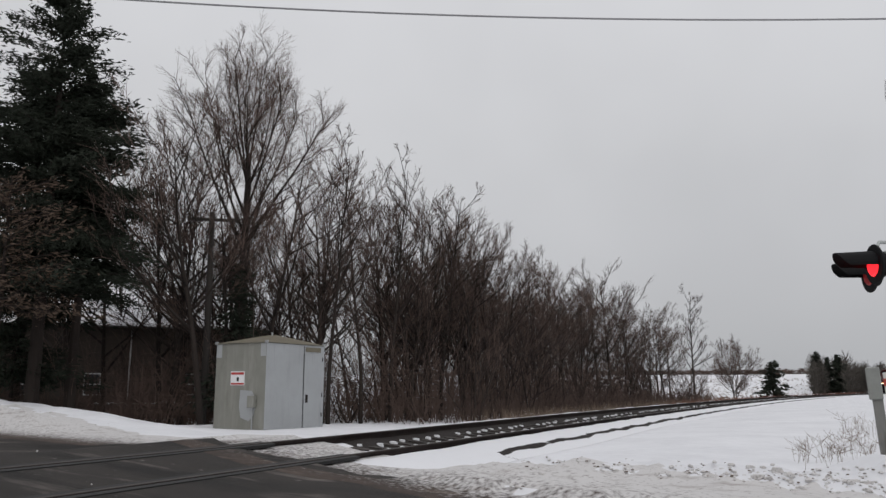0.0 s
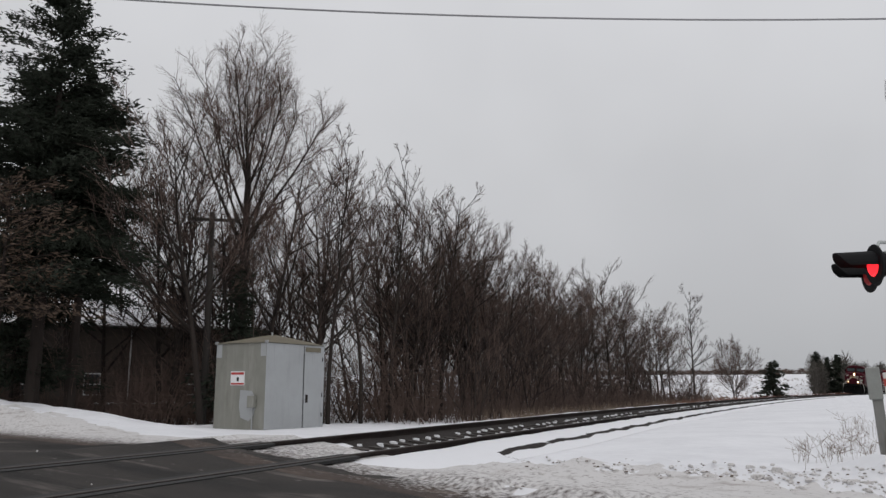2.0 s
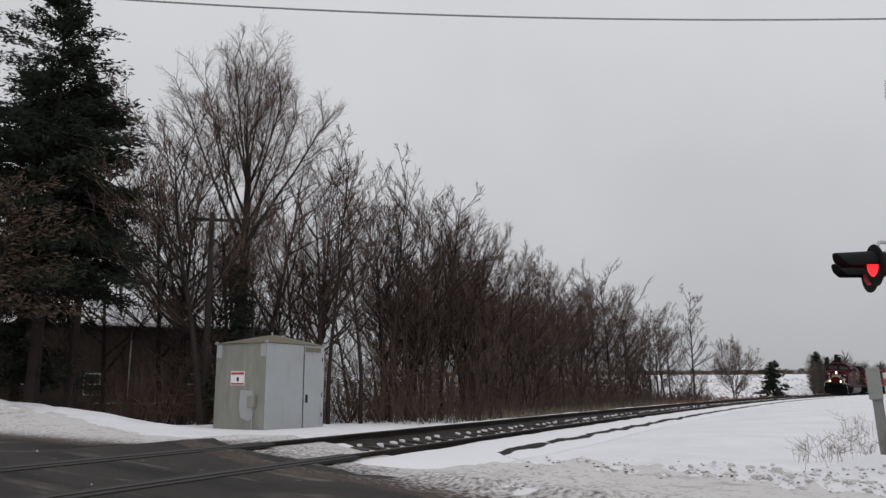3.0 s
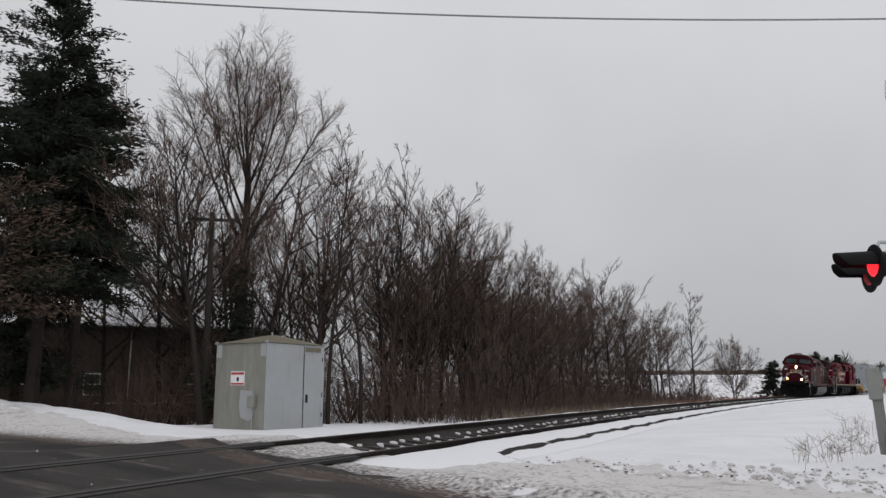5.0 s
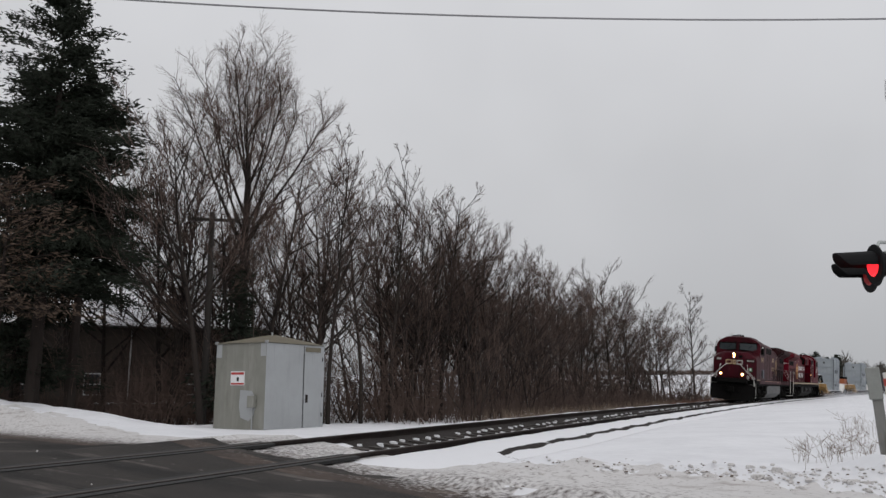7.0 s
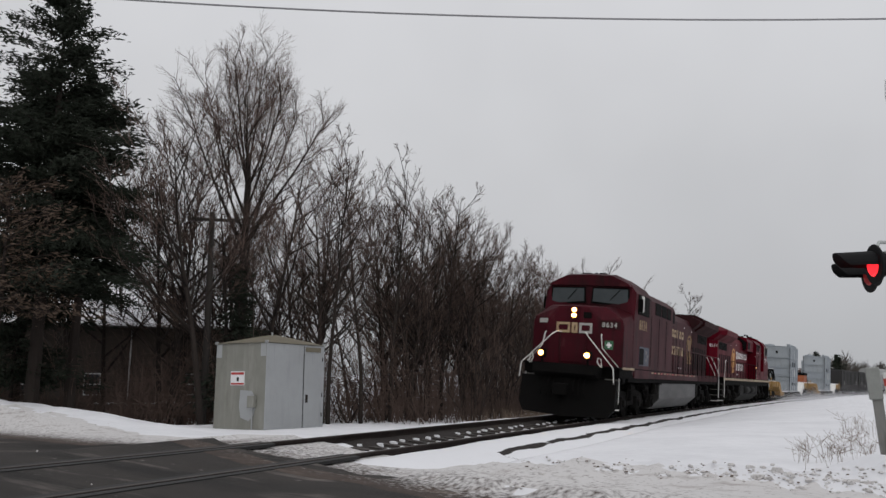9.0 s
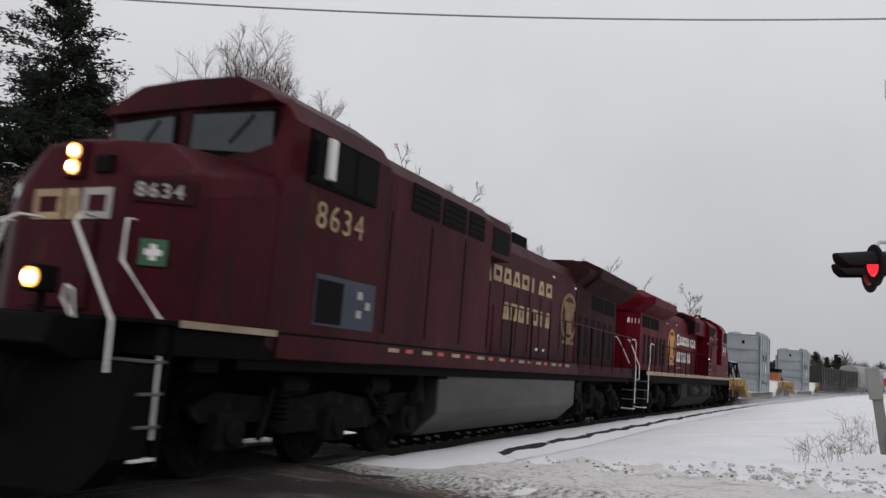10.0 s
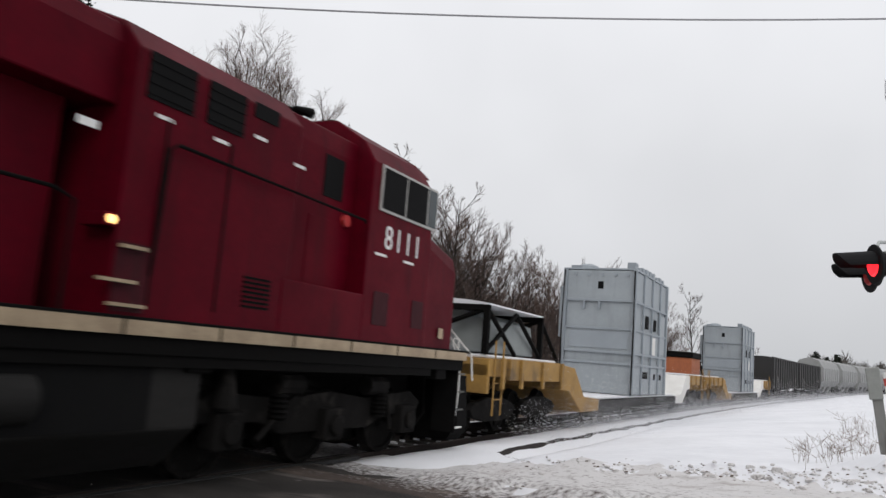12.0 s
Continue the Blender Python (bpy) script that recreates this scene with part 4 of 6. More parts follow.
def wire():
    a, b = Vector((-8.404, 9.323, 9.06)), Vector((9.50, 17.825, 8.367))
    pts = [a + (b - a) * u - Vector((0, 0, 0.27 * 4 * u * (1 - u))) for u in np.linspace(-0.7, 1.6, 47)]
    part("overhead_wire", Form().tube(pts, 0.019, 6), material("black_cable", (0.27, 0.27, 0.28), (0.18, 0.18, 0.19), 0.6))
    tagged(bpy.data.objects["overhead_wire"], "twisted overhead cable crossing the sky", "cable")


shed()
pole()
house()
signal()
posts()
wire()


# ---------------------------------------------------------------- the train
OLD_RED = material("faded_maroon_paint", (0.055, 0.0026, 0.0080), (0.016, 0.0026, 0.0040), 0.55, scale=1.1, fine=22, bump=0.06, amount=0.95, stretch=(1, 1, 0.5), spec=0.1)
SOOTY_RED = material("sooty_maroon_paint", (0.044, 0.0040, 0.0075), (0.011, 0.0040, 0.0042), 0.7, scale=1.3, fine=20, bump=0.1, amount=0.95, stretch=(1, 1, 0.4), spec=0.08)
NEW_RED = material("bright_red_paint", (0.098, 0.0009, 0.0078), (0.036, 0.0010, 0.0044), 0.5, scale=0.9, fine=18, bump=0.03, amount=0.8, spec=0.05)
SOOT = material("blackened_roof_paint", (0.034, 0.0085, 0.010), (0.016, 0.0075, 0.0078), 0.7, scale=1.5, fine=20, bump=0.1, amount=0.9, spec=0.08)
STEP = material("worn_step_steel", (0.10, 0.095, 0.09), (0.05, 0.047, 0.045), 0.7)
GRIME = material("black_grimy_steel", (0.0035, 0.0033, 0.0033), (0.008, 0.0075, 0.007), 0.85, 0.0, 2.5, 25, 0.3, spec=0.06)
TANK = material("dusty_tank_paint", (0.017, 0.0162, 0.0155), (0.006, 0.0057, 0.0054), 0.85, scale=1.2, fine=14, bump=0.1, stretch=(1, 0.6, 2), spec=0.2)
PALE_TANK = material("dusty_pale_tank_paint", (0.024, 0.0228, 0.0215), (0.008, 0.0076, 0.0072), 0.45, scale=1.2, fine=14, bump=0.05, stretch=(1, 0.6, 2), spec=0.4)
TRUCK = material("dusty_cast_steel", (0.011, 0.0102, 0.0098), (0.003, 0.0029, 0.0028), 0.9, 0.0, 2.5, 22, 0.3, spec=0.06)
stains(OLD_RED, (0.012, 0.006, 0.006), 1.6, 0.52, 0.70, (2.2, 2.2, 0.25), 0.75)
stains(OLD_RED, (0.10, 0.035, 0.035), 3.0, 0.60, 0.74, (1.5, 1.5, 0.5), 0.45)
stains(SOOTY_RED, (0.075, 0.05, 0.045), 2.4, 0.58, 0.72, (1.6, 1.6, 0.4), 0.5)
stains(NEW_RED, (0.030, 0.004, 0.006), 1.3, 0.54, 0.72, (2.0, 2.0, 0.3), 0.6)
stains(TRUCK, (0.040, 0.036, 0.033), 3.0, 0.55, 0.7, (1, 1, 1), 0.6)
WHITE = material("white_handrail_paint", (0.70, 0.69, 0.66), (0.5, 0.48, 0.45), 0.5)
CREAM = material("cream_stripe_paint", (0.40, 0.31, 0.20), (0.16, 0.11, 0.07), 0.6, scale=2.0, amount=0.9)
FADED = material("faded_cream_letters", (0.44, 0.35, 0.19), (0.14, 0.05, 0.04), 0.6, scale=3.5, fine=20, amount=0.9)
FRESH = material("white_letter_paint", (0.72, 0.71, 0.70), (0.58, 0.57, 0.56), 0.5)
GOLD = material("golden_yellow_paint", (0.50, 0.21, 0.012), (0.32, 0.12, 0.01), 0.5, scale=3.0)
OLD_GOLD = material("worn_golden_paint", (0.22, 0.12, 0.02), (0.05, 0.012, 0.008), 0.6, scale=3.5, amount=0.9)
STRIPE_RED = material("red_reflector", (0.45, 0.03, 0.03), (0.3, 0.03, 0.03), 0.4)
CAB_GLASS = material("cab_window_glass", (0.045, 0.055, 0.06), (0.025, 0.03, 0.032), 0.15, scale=1.5, bump=0.0, spec=0.3)
# near-black that puts the shade inside openings into the colour; also black fittings
SHADE_BLACK = material("shade_black", (0.004, 0.004, 0.0045), (0.010, 0.0095, 0.009), 0.85, spec=0.1)
BLUE = material("blue_panel_paint", (0.008, 0.018, 0.042), (0.006, 0.011, 0.024), 0.5)
GREEN = material("green_plate_paint", (0.02, 0.10, 0.04), (0.015, 0.06, 0.03), 0.5)
HEADLAMP = glowing("lit_headlamp", (1.0, 0.80, 0.50), 42.0)
# lamp bowl given its own orange glow, in place of the lamps' halo
HALO_BOWL = glowing("lamp_bowl_halo", (1.0, 0.42, 0.08), 1.8)
AMBER = glowing("lit_amber_marker", (1.0, 0.55, 0.2), 2.0)
DULL_LENS = material("unlit_lens", (0.35, 0.34, 0.32), (0.25, 0.24, 0.23), 0.15, bump=0.0)
LENGTH = 22.2
MID = LENGTH / 2
WHEELS = []          # (wheelset, radius, way it turns, its rest pose)


def section(y, h, zb, zs, ht, zt, zc):
    """A body's cross-section at y: half width, bottom, shoulder, half width at the eave, eave, crown."""
    k = 0.62
    return [(-h, y, zb), (h, y, zb), (h, y, zs), (ht, y, zt), (ht * k, y, zc), (0, y, zc + 0.03), (-ht * k, y, zc), (-ht, y, zt), (-h, y, zs)]


def wheelset(parent, y, radius, way, mat):
    f = Form()
    for sx in (-1, 1):
        f.loft([[(sx * x, math.cos(a) * r, math.sin(a) * r) for a in np.arange(0, 6.28, 0.2618)]
                for x, r in ((0.69, radius + 0.027), (0.72, radius + 0.027), (0.725, radius), (0.83, radius - 0.006), (0.83, radius - 0.06), (0.79, radius - 0.08), (0.79, 0.16), (0.86, 0.13))])
    f.tube([(-0.95, 0, 0), (0.95, 0, 0)], 0.085, 8)
    for sx in (-1, 1):                 # balance marks that show the turning
        f.box(sx * 0.80, sx * 0.835, -0.05, 0.05, radius * 0.45, radius * 0.72)
    o = part("wheelset", f, mat, parent)
    rest = pose(0, y, radius)
    o.matrix_basis = rest
    WHEELS.append((o, radius, way, rest))
    return o


def loco_truck(parent, y, way):
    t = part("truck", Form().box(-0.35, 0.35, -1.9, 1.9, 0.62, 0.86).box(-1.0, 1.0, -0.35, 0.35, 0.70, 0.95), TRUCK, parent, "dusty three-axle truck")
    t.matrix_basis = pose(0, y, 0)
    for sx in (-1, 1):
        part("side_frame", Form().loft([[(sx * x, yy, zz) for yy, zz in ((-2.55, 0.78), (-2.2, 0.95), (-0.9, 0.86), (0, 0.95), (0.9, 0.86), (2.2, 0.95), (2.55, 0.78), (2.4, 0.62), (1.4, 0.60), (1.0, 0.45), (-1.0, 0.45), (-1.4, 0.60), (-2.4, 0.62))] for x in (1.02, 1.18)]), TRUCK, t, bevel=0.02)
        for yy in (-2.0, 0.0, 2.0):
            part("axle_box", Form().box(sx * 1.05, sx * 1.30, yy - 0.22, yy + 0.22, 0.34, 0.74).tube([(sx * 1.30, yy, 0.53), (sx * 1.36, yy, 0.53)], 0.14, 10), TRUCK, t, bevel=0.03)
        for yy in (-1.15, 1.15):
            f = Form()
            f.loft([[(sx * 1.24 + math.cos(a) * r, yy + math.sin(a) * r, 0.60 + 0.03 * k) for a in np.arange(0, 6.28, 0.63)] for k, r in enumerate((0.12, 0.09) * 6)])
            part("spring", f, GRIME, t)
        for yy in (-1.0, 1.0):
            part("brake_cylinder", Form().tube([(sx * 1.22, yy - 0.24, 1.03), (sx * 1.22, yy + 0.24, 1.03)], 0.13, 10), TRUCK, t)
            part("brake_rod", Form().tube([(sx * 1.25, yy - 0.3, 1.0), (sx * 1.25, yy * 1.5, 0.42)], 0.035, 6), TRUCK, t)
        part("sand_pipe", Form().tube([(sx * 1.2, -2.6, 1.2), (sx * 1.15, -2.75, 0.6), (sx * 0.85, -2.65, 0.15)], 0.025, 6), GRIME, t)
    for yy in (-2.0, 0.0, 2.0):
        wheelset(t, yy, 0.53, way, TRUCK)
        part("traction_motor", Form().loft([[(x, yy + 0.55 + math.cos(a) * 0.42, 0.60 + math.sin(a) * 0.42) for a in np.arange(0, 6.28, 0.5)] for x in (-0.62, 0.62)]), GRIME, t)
    # added dark block closes the open truck, standing in for the shade inside
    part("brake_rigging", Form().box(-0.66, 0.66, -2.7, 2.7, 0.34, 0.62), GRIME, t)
    return t


def blocks_for(word, y0, y1, z0, z1, x, mat, parent, backwards=False, first_tall=0.0):
    """The maker's lettering as plain open blocks, one for each character."""
    n = len(word)
    pitch = (y1 - y0) / n
    for k in range(n):
        a = y0 + k * pitch
        b = a + pitch * (0.46 if word[k] == "I" else 0.80)
        top, low = z1, z0
        if first_tall and k == (n - 1 if backwards else 0):
            top, low = z1 + first_tall, z0 - first_tall
        t = min(0.105, pitch * 0.24)
        f = Form()
        s = 0.006 if x > 0 else -0.006
        if word[k] == "I":
            f.box(x, x + s, a + pitch * 0.18, a + pitch * 0.18 + t * 1.2, low, top)
        else:
            lean = pitch * (0.20, 0.0, 0.10)[k % 3]
            outer = [(a, low), (b, low), (b - lean, top), (a + lean, top)]
            base = low + (t if k % 3 == 1 else (top - low) * 0.30)
            inner = [(a + t + lean * 0.4, base), (b - t - lean * 0.4, base), (b - t - lean * 0.7, top - t * 0.9), (a + t + lean * 0.7, top - t * 0.9)]
            pts = [(x, yy, zz) for yy, zz in outer + inner] + [(x + s, yy, zz) for yy, zz in outer + inner]
            faces = []
            for base in (0, 8):
                faces += [(base + i, base + (i + 1) % 4, base + 4 + (i + 1) % 4, base + 4 + i) for i in range(4)]
            faces += [(i, (i + 1) % 4, 8 + (i + 1) % 4, 8 + i) for i in range(4)] + [(4 + i, 4 + (i + 1) % 4, 12 + (i + 1) % 4, 12 + i) for i in range(4)]
            f.add(pts, faces)
        part("lettering_block", f, mat, parent)


def crest(y, z, w, h, x, mat, parent):
    """The round emblem as plain rings and bars."""
    s = 0.006 if x > 0 else -0.006
    angles = np.arange(0, 6.28, 0.2618)
    rings = [[(xx, y + math.cos(a) * w * k, z + math.sin(a) * h * k) for a in angles] for xx, k in ((x, 1.0), (x + s, 1.0), (x + s, 0.84), (x, 0.84))]
    f = Form()
    f.loft(rings, caps=False)
    ring = part("emblem_ring", f, mat, parent, "golden emblem ring")
    part("emblem_shield", Form().loft([[(xx, y + a * w * 1.15, z + b * h) for a, b in ((-0.5, 0.62), (0.5, 0.62), (0.55, 0.35), (0.42, 0.25), (0.42, -0.05), (0.34, -0.1), (0.30, -0.45), (0.42, -0.7), (-0.42, -0.7), (-0.30, -0.45), (-0.34, -0.1), (-0.42, -0.05), (-0.42, 0.25), (-0.55, 0.35))] for xx in (x, x + s)]), mat, ring)
    part("emblem_bar", Form().box(x, x + s, y - w * 0.72, y + w * 0.72, z - h * 1.12, z - h * 0.98), mat, ring)


def locomotive(name, number, label, red, letters, gold, fresh, way):
    """A wide-nosed six-axle diesel; its front coupler lies at y = 0 before it is moved to its middle."""
    t = thing(name, pose(0, 0, 0), label, "locomotive")
    Y = lambda y: y - MID

    def P(pname, form, mat, lab="", bevel=0.0, parent=None, smooth=False):
        form.v = [(x, y - MID, z) for x, y, z in form.v]
        return part(pname, form, mat, parent or t, lab, bevel, smooth)

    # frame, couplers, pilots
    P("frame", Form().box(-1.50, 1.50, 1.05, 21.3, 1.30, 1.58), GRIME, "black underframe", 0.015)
    # solid dark fill, added to keep the space under the frame in shade
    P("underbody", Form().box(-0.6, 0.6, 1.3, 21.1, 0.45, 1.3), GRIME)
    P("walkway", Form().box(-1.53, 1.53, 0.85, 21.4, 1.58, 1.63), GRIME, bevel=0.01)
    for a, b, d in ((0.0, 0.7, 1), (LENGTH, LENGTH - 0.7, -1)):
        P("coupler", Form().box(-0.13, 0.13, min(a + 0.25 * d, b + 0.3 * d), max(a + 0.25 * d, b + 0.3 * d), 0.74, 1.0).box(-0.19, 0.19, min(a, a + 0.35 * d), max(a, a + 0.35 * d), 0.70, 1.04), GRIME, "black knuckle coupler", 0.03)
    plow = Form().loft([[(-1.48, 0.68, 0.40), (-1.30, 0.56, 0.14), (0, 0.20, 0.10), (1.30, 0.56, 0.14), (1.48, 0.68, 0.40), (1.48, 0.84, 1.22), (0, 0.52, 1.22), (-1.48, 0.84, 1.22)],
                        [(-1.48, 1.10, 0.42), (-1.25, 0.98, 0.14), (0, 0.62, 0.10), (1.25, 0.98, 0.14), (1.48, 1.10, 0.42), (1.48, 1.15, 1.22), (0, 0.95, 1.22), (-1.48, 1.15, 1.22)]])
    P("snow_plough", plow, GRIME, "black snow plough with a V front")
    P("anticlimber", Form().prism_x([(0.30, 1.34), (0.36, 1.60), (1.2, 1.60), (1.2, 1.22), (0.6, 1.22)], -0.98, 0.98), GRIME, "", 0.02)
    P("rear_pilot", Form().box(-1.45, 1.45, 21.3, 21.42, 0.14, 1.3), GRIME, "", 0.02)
    for k, (x, drop) in enumerate(((-0.62, 0.42), (-0.45, 0.5), (-0.3, 0.38), (0.32, 0.4), (0.47, 0.5), (0.64, 0.44))):
        P("air_hose", Form().tube([(x, 0.62, 1.26), (x, 0.36, 1.08), (x * 1.05, 0.30, 1.22 - drop), (x * 1.1, 0.36, 1.1 - drop)], 0.024, 6), GRIME)
    # nose and cab
    P("nose", Form().loft([section(1.15, 0.78, 1.6, 2.75, 0.72, 2.98, 3.36), section(1.18, 0.88, 1.6, 2.80, 0.82, 3.02, 3.40),
                           section(1.52, 1.46, 1.6, 2.86, 1.40, 3.08, 3.45), section(2.62, 1.50, 1.6, 3.12, 1.44, 3.32, 3.52)]), red, "", 0.03)
    low = 1.60 if fresh else 1.32
    cab_end = 4.40 if fresh else 4.95
    P("cab", Form().loft([section(2.56, 1.505, 1.45, 3.14, 1.44, 3.34, 3.50), section(2.72, 1.505, max(low, 1.40), 4.02, 1.32, 4.28, 4.54),
                          section(2.95, 1.505, low, 4.02, 1.32, 4.30, 4.60), section(cab_end, 1.505, low, 4.02, 1.32, 4.30, 4.62)]), red, "", 0.02)
    P("screen_surround", Form().loft([[(x, y, z) for x, y in ((-1.38, 2.68), (0, 2.54), (1.38, 2.68), (1.38, 2.82), (-1.38, 2.82))] for z in (3.46, 4.20)]), red, "", 0.01)
    P("cab_visor", Form().loft([section(2.50, 1.34, 4.20, 4.22, 1.24, 4.31, 4.53), section(2.9, 1.36, 4.20, 4.22, 1.29, 4.34, 4.615)]), red, "", 0.02)
    P("roof_beacon", Form().tube([(0.1, 3.9, 4.66), (0.1, 3.9, 4.78)], 0.09, 10).box(-0.55, -0.25, 3.5, 4.1, 4.66, 4.74), GRIME)
    P("horn", Form().tube([(-0.3, 4.7, 4.74), (-0.3, 4.3, 4.78)], 0.03, 8, 0.08).tube([(-0.15, 4.7, 4.74), (-0.15, 4.35, 4.80)], 0.03, 8, 0.07), GRIME)
    # windscreen: two leaning panes in dark rubber
    def on_screen(x, z, out):
        return (x, 2.54 + 0.10 * abs(x) - out + 0.01, z)
    for a, b in ((-1.32, -0.09), (0.09, 1.32)):
        zb_in, zb_out = 3.66, 3.58
        lowl, lowr = (zb_out, zb_in) if a < 0 else (zb_in, zb_out)
        frame_ob = P("windscreen", Form().slab([on_screen(a, lowl - 0.02, 0.015), on_screen(b, lowr - 0.02, 0.015), on_screen(b - 0.03, 4.15, 0.015), on_screen(a + 0.03, 4.15, 0.015)], 0.03), GRIME)
        P("pane", Form().slab([on_screen(a + 0.05, lowl + 0.03, 0.052), on_screen(b - 0.05, lowr + 0.03, 0.052), on_screen(b - 0.07, 4.11, 0.052), on_screen(a + 0.07, 4.11, 0.052)], 0.012), CAB_GLASS, "cab window glass", 0, frame_ob)
        P("wiper", Form().tube([on_screen((a + b) / 2 + 0.3, 4.08, 0.08), on_screen((a + b) / 2, 3.75, 0.08)], 0.012, 5), GRIME, "", 0, frame_ob)
    for sx in (-1, 1):
        w = P("side_window", Form().box(sx * 1.50, sx * 1.53, *((2.5, 4.2) if fresh else (3.0, 4.56)), 3.38, 4.02), GRIME if not fresh else DULL_LENS, "cab side window", 0.01)
        for a, b in ((2.54, 2.81), (2.86, 3.48), (3.53, 4.16)) if fresh else ((3.06, 3.38), (3.46, 3.96), (4.02, 4.50)):
            P("pane", Form().box(sx * 1.531, sx * 1.537, a, b, 3.42, 3.98), SHADE_BLACK if a > 2.85 else CAB_GLASS, "", 0, w)
        if not fresh:
            P("sun_shade", Form().box(sx * 1.52, sx * 1.60, 3.32, 3.46, 3.48, 3.98), WHITE, "pale folding wind deflector", 0.01, w)
        if not fresh:
            P("mirror", Form().box(sx * 1.55, sx * 1.68, 2.94, 2.98, 3.45, 3.85), GRIME, "", 0.01, w)
    # nose fittings
    lamp_box = P("headlight", Form().box(-0.14, 0.14, 1.10, 1.30, 3.00, 3.40), red, "twin headlight, lit" if not fresh else "twin headlight", 0.03)
    for zz in (3.285, 3.115):
        P("lens", Form().tube([(0, 1.099, zz), (0, 1.07, zz)], 0.048, 14), HEADLAMP if way > 0 else DULL_LENS, "bright headlamp" if way > 0 else "", 0, lamp_box)
        P("reflector", Form().tube([(0, 1.102, zz), (0, 1.085, zz)], 0.082, 14), HALO_BOWL if way > 0 else DULL_LENS, "lamp bowl with an added orange glow for the halo" if way > 0 else "", 0, lamp_box)
    P("nose_door", Form().box(-0.42, 0.42, 1.115, 1.155, 1.68, 2.55), red, "nose door", 0.012)
    P("class_light", Form().box(0.30, 0.54, 1.11, 1.17, 3.05, 3.23), GRIME, "", 0.01)
    for sx in (-1, 1):
        d = P("ditch_light", Form().box(sx * 0.60, sx * 0.82, 0.30, 0.50, 1.78, 2.02).box(sx * 0.68, sx * 0.74, 0.38, 0.46, 1.6, 1.8), GRIME, "ditch light, lit" if way > 0 else "ditch light", 0.02)
        P("lens", Form().tube([(sx * 0.71, 0.295, 1.90), (sx * 0.71, 0.26, 1.90)], 0.055, 14), HEADLAMP if way > 0 else DULL_LENS, "bright lamp" if way > 0 else "", 0, d)
        P("reflector", Form().tube([(sx * 0.71, 0.299, 1.90), (sx * 0.71, 0.28, 1.90)], 0.092, 14), HALO_BOWL if way > 0 else DULL_LENS, "lamp bowl with an added orange glow for the halo" if way > 0 else "", 0, d)
        # handrails beside the steps
        P("front_handrail", Form().tube([(sx * 0.38, 1.15, 2.60), (sx * 0.46, 0.92, 2.60), (sx * 0.58, 0.76, 2.48), (sx * 1.43, 0.58, 1.58), (sx * 1.47, 0.56, 1.14)], 0.017, 6), WHITE, "white handrail")
        P("front_handrail", Form().tube([(sx * 0.88, 1.20, 2.58), (sx * 0.89, 1.09, 2.57), (sx * 0.95, 1.03, 2.16), (sx * 1.47, 1.12, 1.60), (sx * 1.48, 1.13, 0.95), (sx * 1.47, 1.16, 0.55)], 0.017, 6), WHITE, "white handrail")
        P("grab_loop", Form().tube([(sx * 1.12, 0.45, 1.58), (sx * 1.10, 0.42, 1.82), (sx * 1.02, 0.42, 1.86), (sx * 0.99, 0.42, 1.74), (sx * 1.08, 0.45, 1.60)], 0.014, 5), WHITE, "white grab iron")
        for k in range(4):
            P("step", Form().box(sx * 1.10, sx * 1.50, 0.92, 1.20, 0.36 + 0.29 * k, 0.39 + 0.29 * k), WHITE if k == 0 else STEP, "", 0.006)
        P("step_side", Form().box(sx * 1.08, sx * 1.50, 1.20, 1.24, 0.30, 1.58), GRIME)
        # rear end
        for k in range(4):
            P("step", Form().box(sx * 1.10, sx * 1.50, 21.2, 21.5, 0.36 + 0.29 * k, 0.39 + 0.29 * k), WHITE if k == 0 else STEP, "", 0.006)
        P("rear_handrail", Form().tube([(sx * 0.75, 21.1, 2.62), (sx * 0.85, 21.3, 2.62), (sx * 0.95, 21.4, 2.45), (sx * 1.28, 21.5, 1.75), (sx * 1.28, 21.5, 1.30), (sx * 1.15, 21.5, 1.28)], 0.017, 6), WHITE, "white handrail")
        P("rear_handrail", Form().tube([(sx * 1.53, 20.5, 2.52), (sx * 1.53, 20.95, 2.55), (sx * 1.53, 21.08, 2.45), (sx * 1.53, 21.08, 1.95), (sx * 1.53, 21.2, 1.70), (sx * 1.53, 21.2, 0.55)], 0.017, 6), WHITE, "white handrail")
        # number boards, numbers, panels on the angled nose
    board = P("number_board", Form().slab([(-1.20, 1.36, 2.86), (-0.88, 1.175, 2.86), (-0.88, 1.175, 3.00), (-1.20, 1.36, 3.00)], -0.03), DULL_LENS if not fresh else SHADE_BLACK, "pale number board")
    tilt = math.atan2(0.34, 0.58)
    corner = Matrix(((math.cos(tilt), 0, math.sin(tilt), 0), (math.sin(tilt), 0, -math.cos(tilt), 0), (0, 1, 0, 0), (0, 0, 0, 1)))

    def on_corner(u, z, out=0.02):
        base = Vector((0.88, 1.18 - MID, z))
        return Matrix.Translation(base + Vector((math.cos(tilt), math.sin(tilt), 0)) * u + Vector((math.sin(tilt), -math.cos(tilt), 0)) * out) @ corner.to_3x3().to_4x4()
    if way > 0:
        lettering("nose_number", number, 0.20, DULL_LENS, t, on_corner(-0.02, 2.81, 0.032), "white road number", 0.004)
        o = part("number_plate", Form().box(-0.06, 0.56, -0.04, 0.20, 0, 0.008), SOOT, t, "dark number plate on the nose")
        o.matrix_basis = on_corner(0.0, 2.80)
        o = part("green_plate", Form().box(0.02, 0.28, 0.02, 0.28, 0, 0.01), GREEN, t, "green plate with a white cross")
        o.matrix_basis = on_corner(0.07, 2.12)
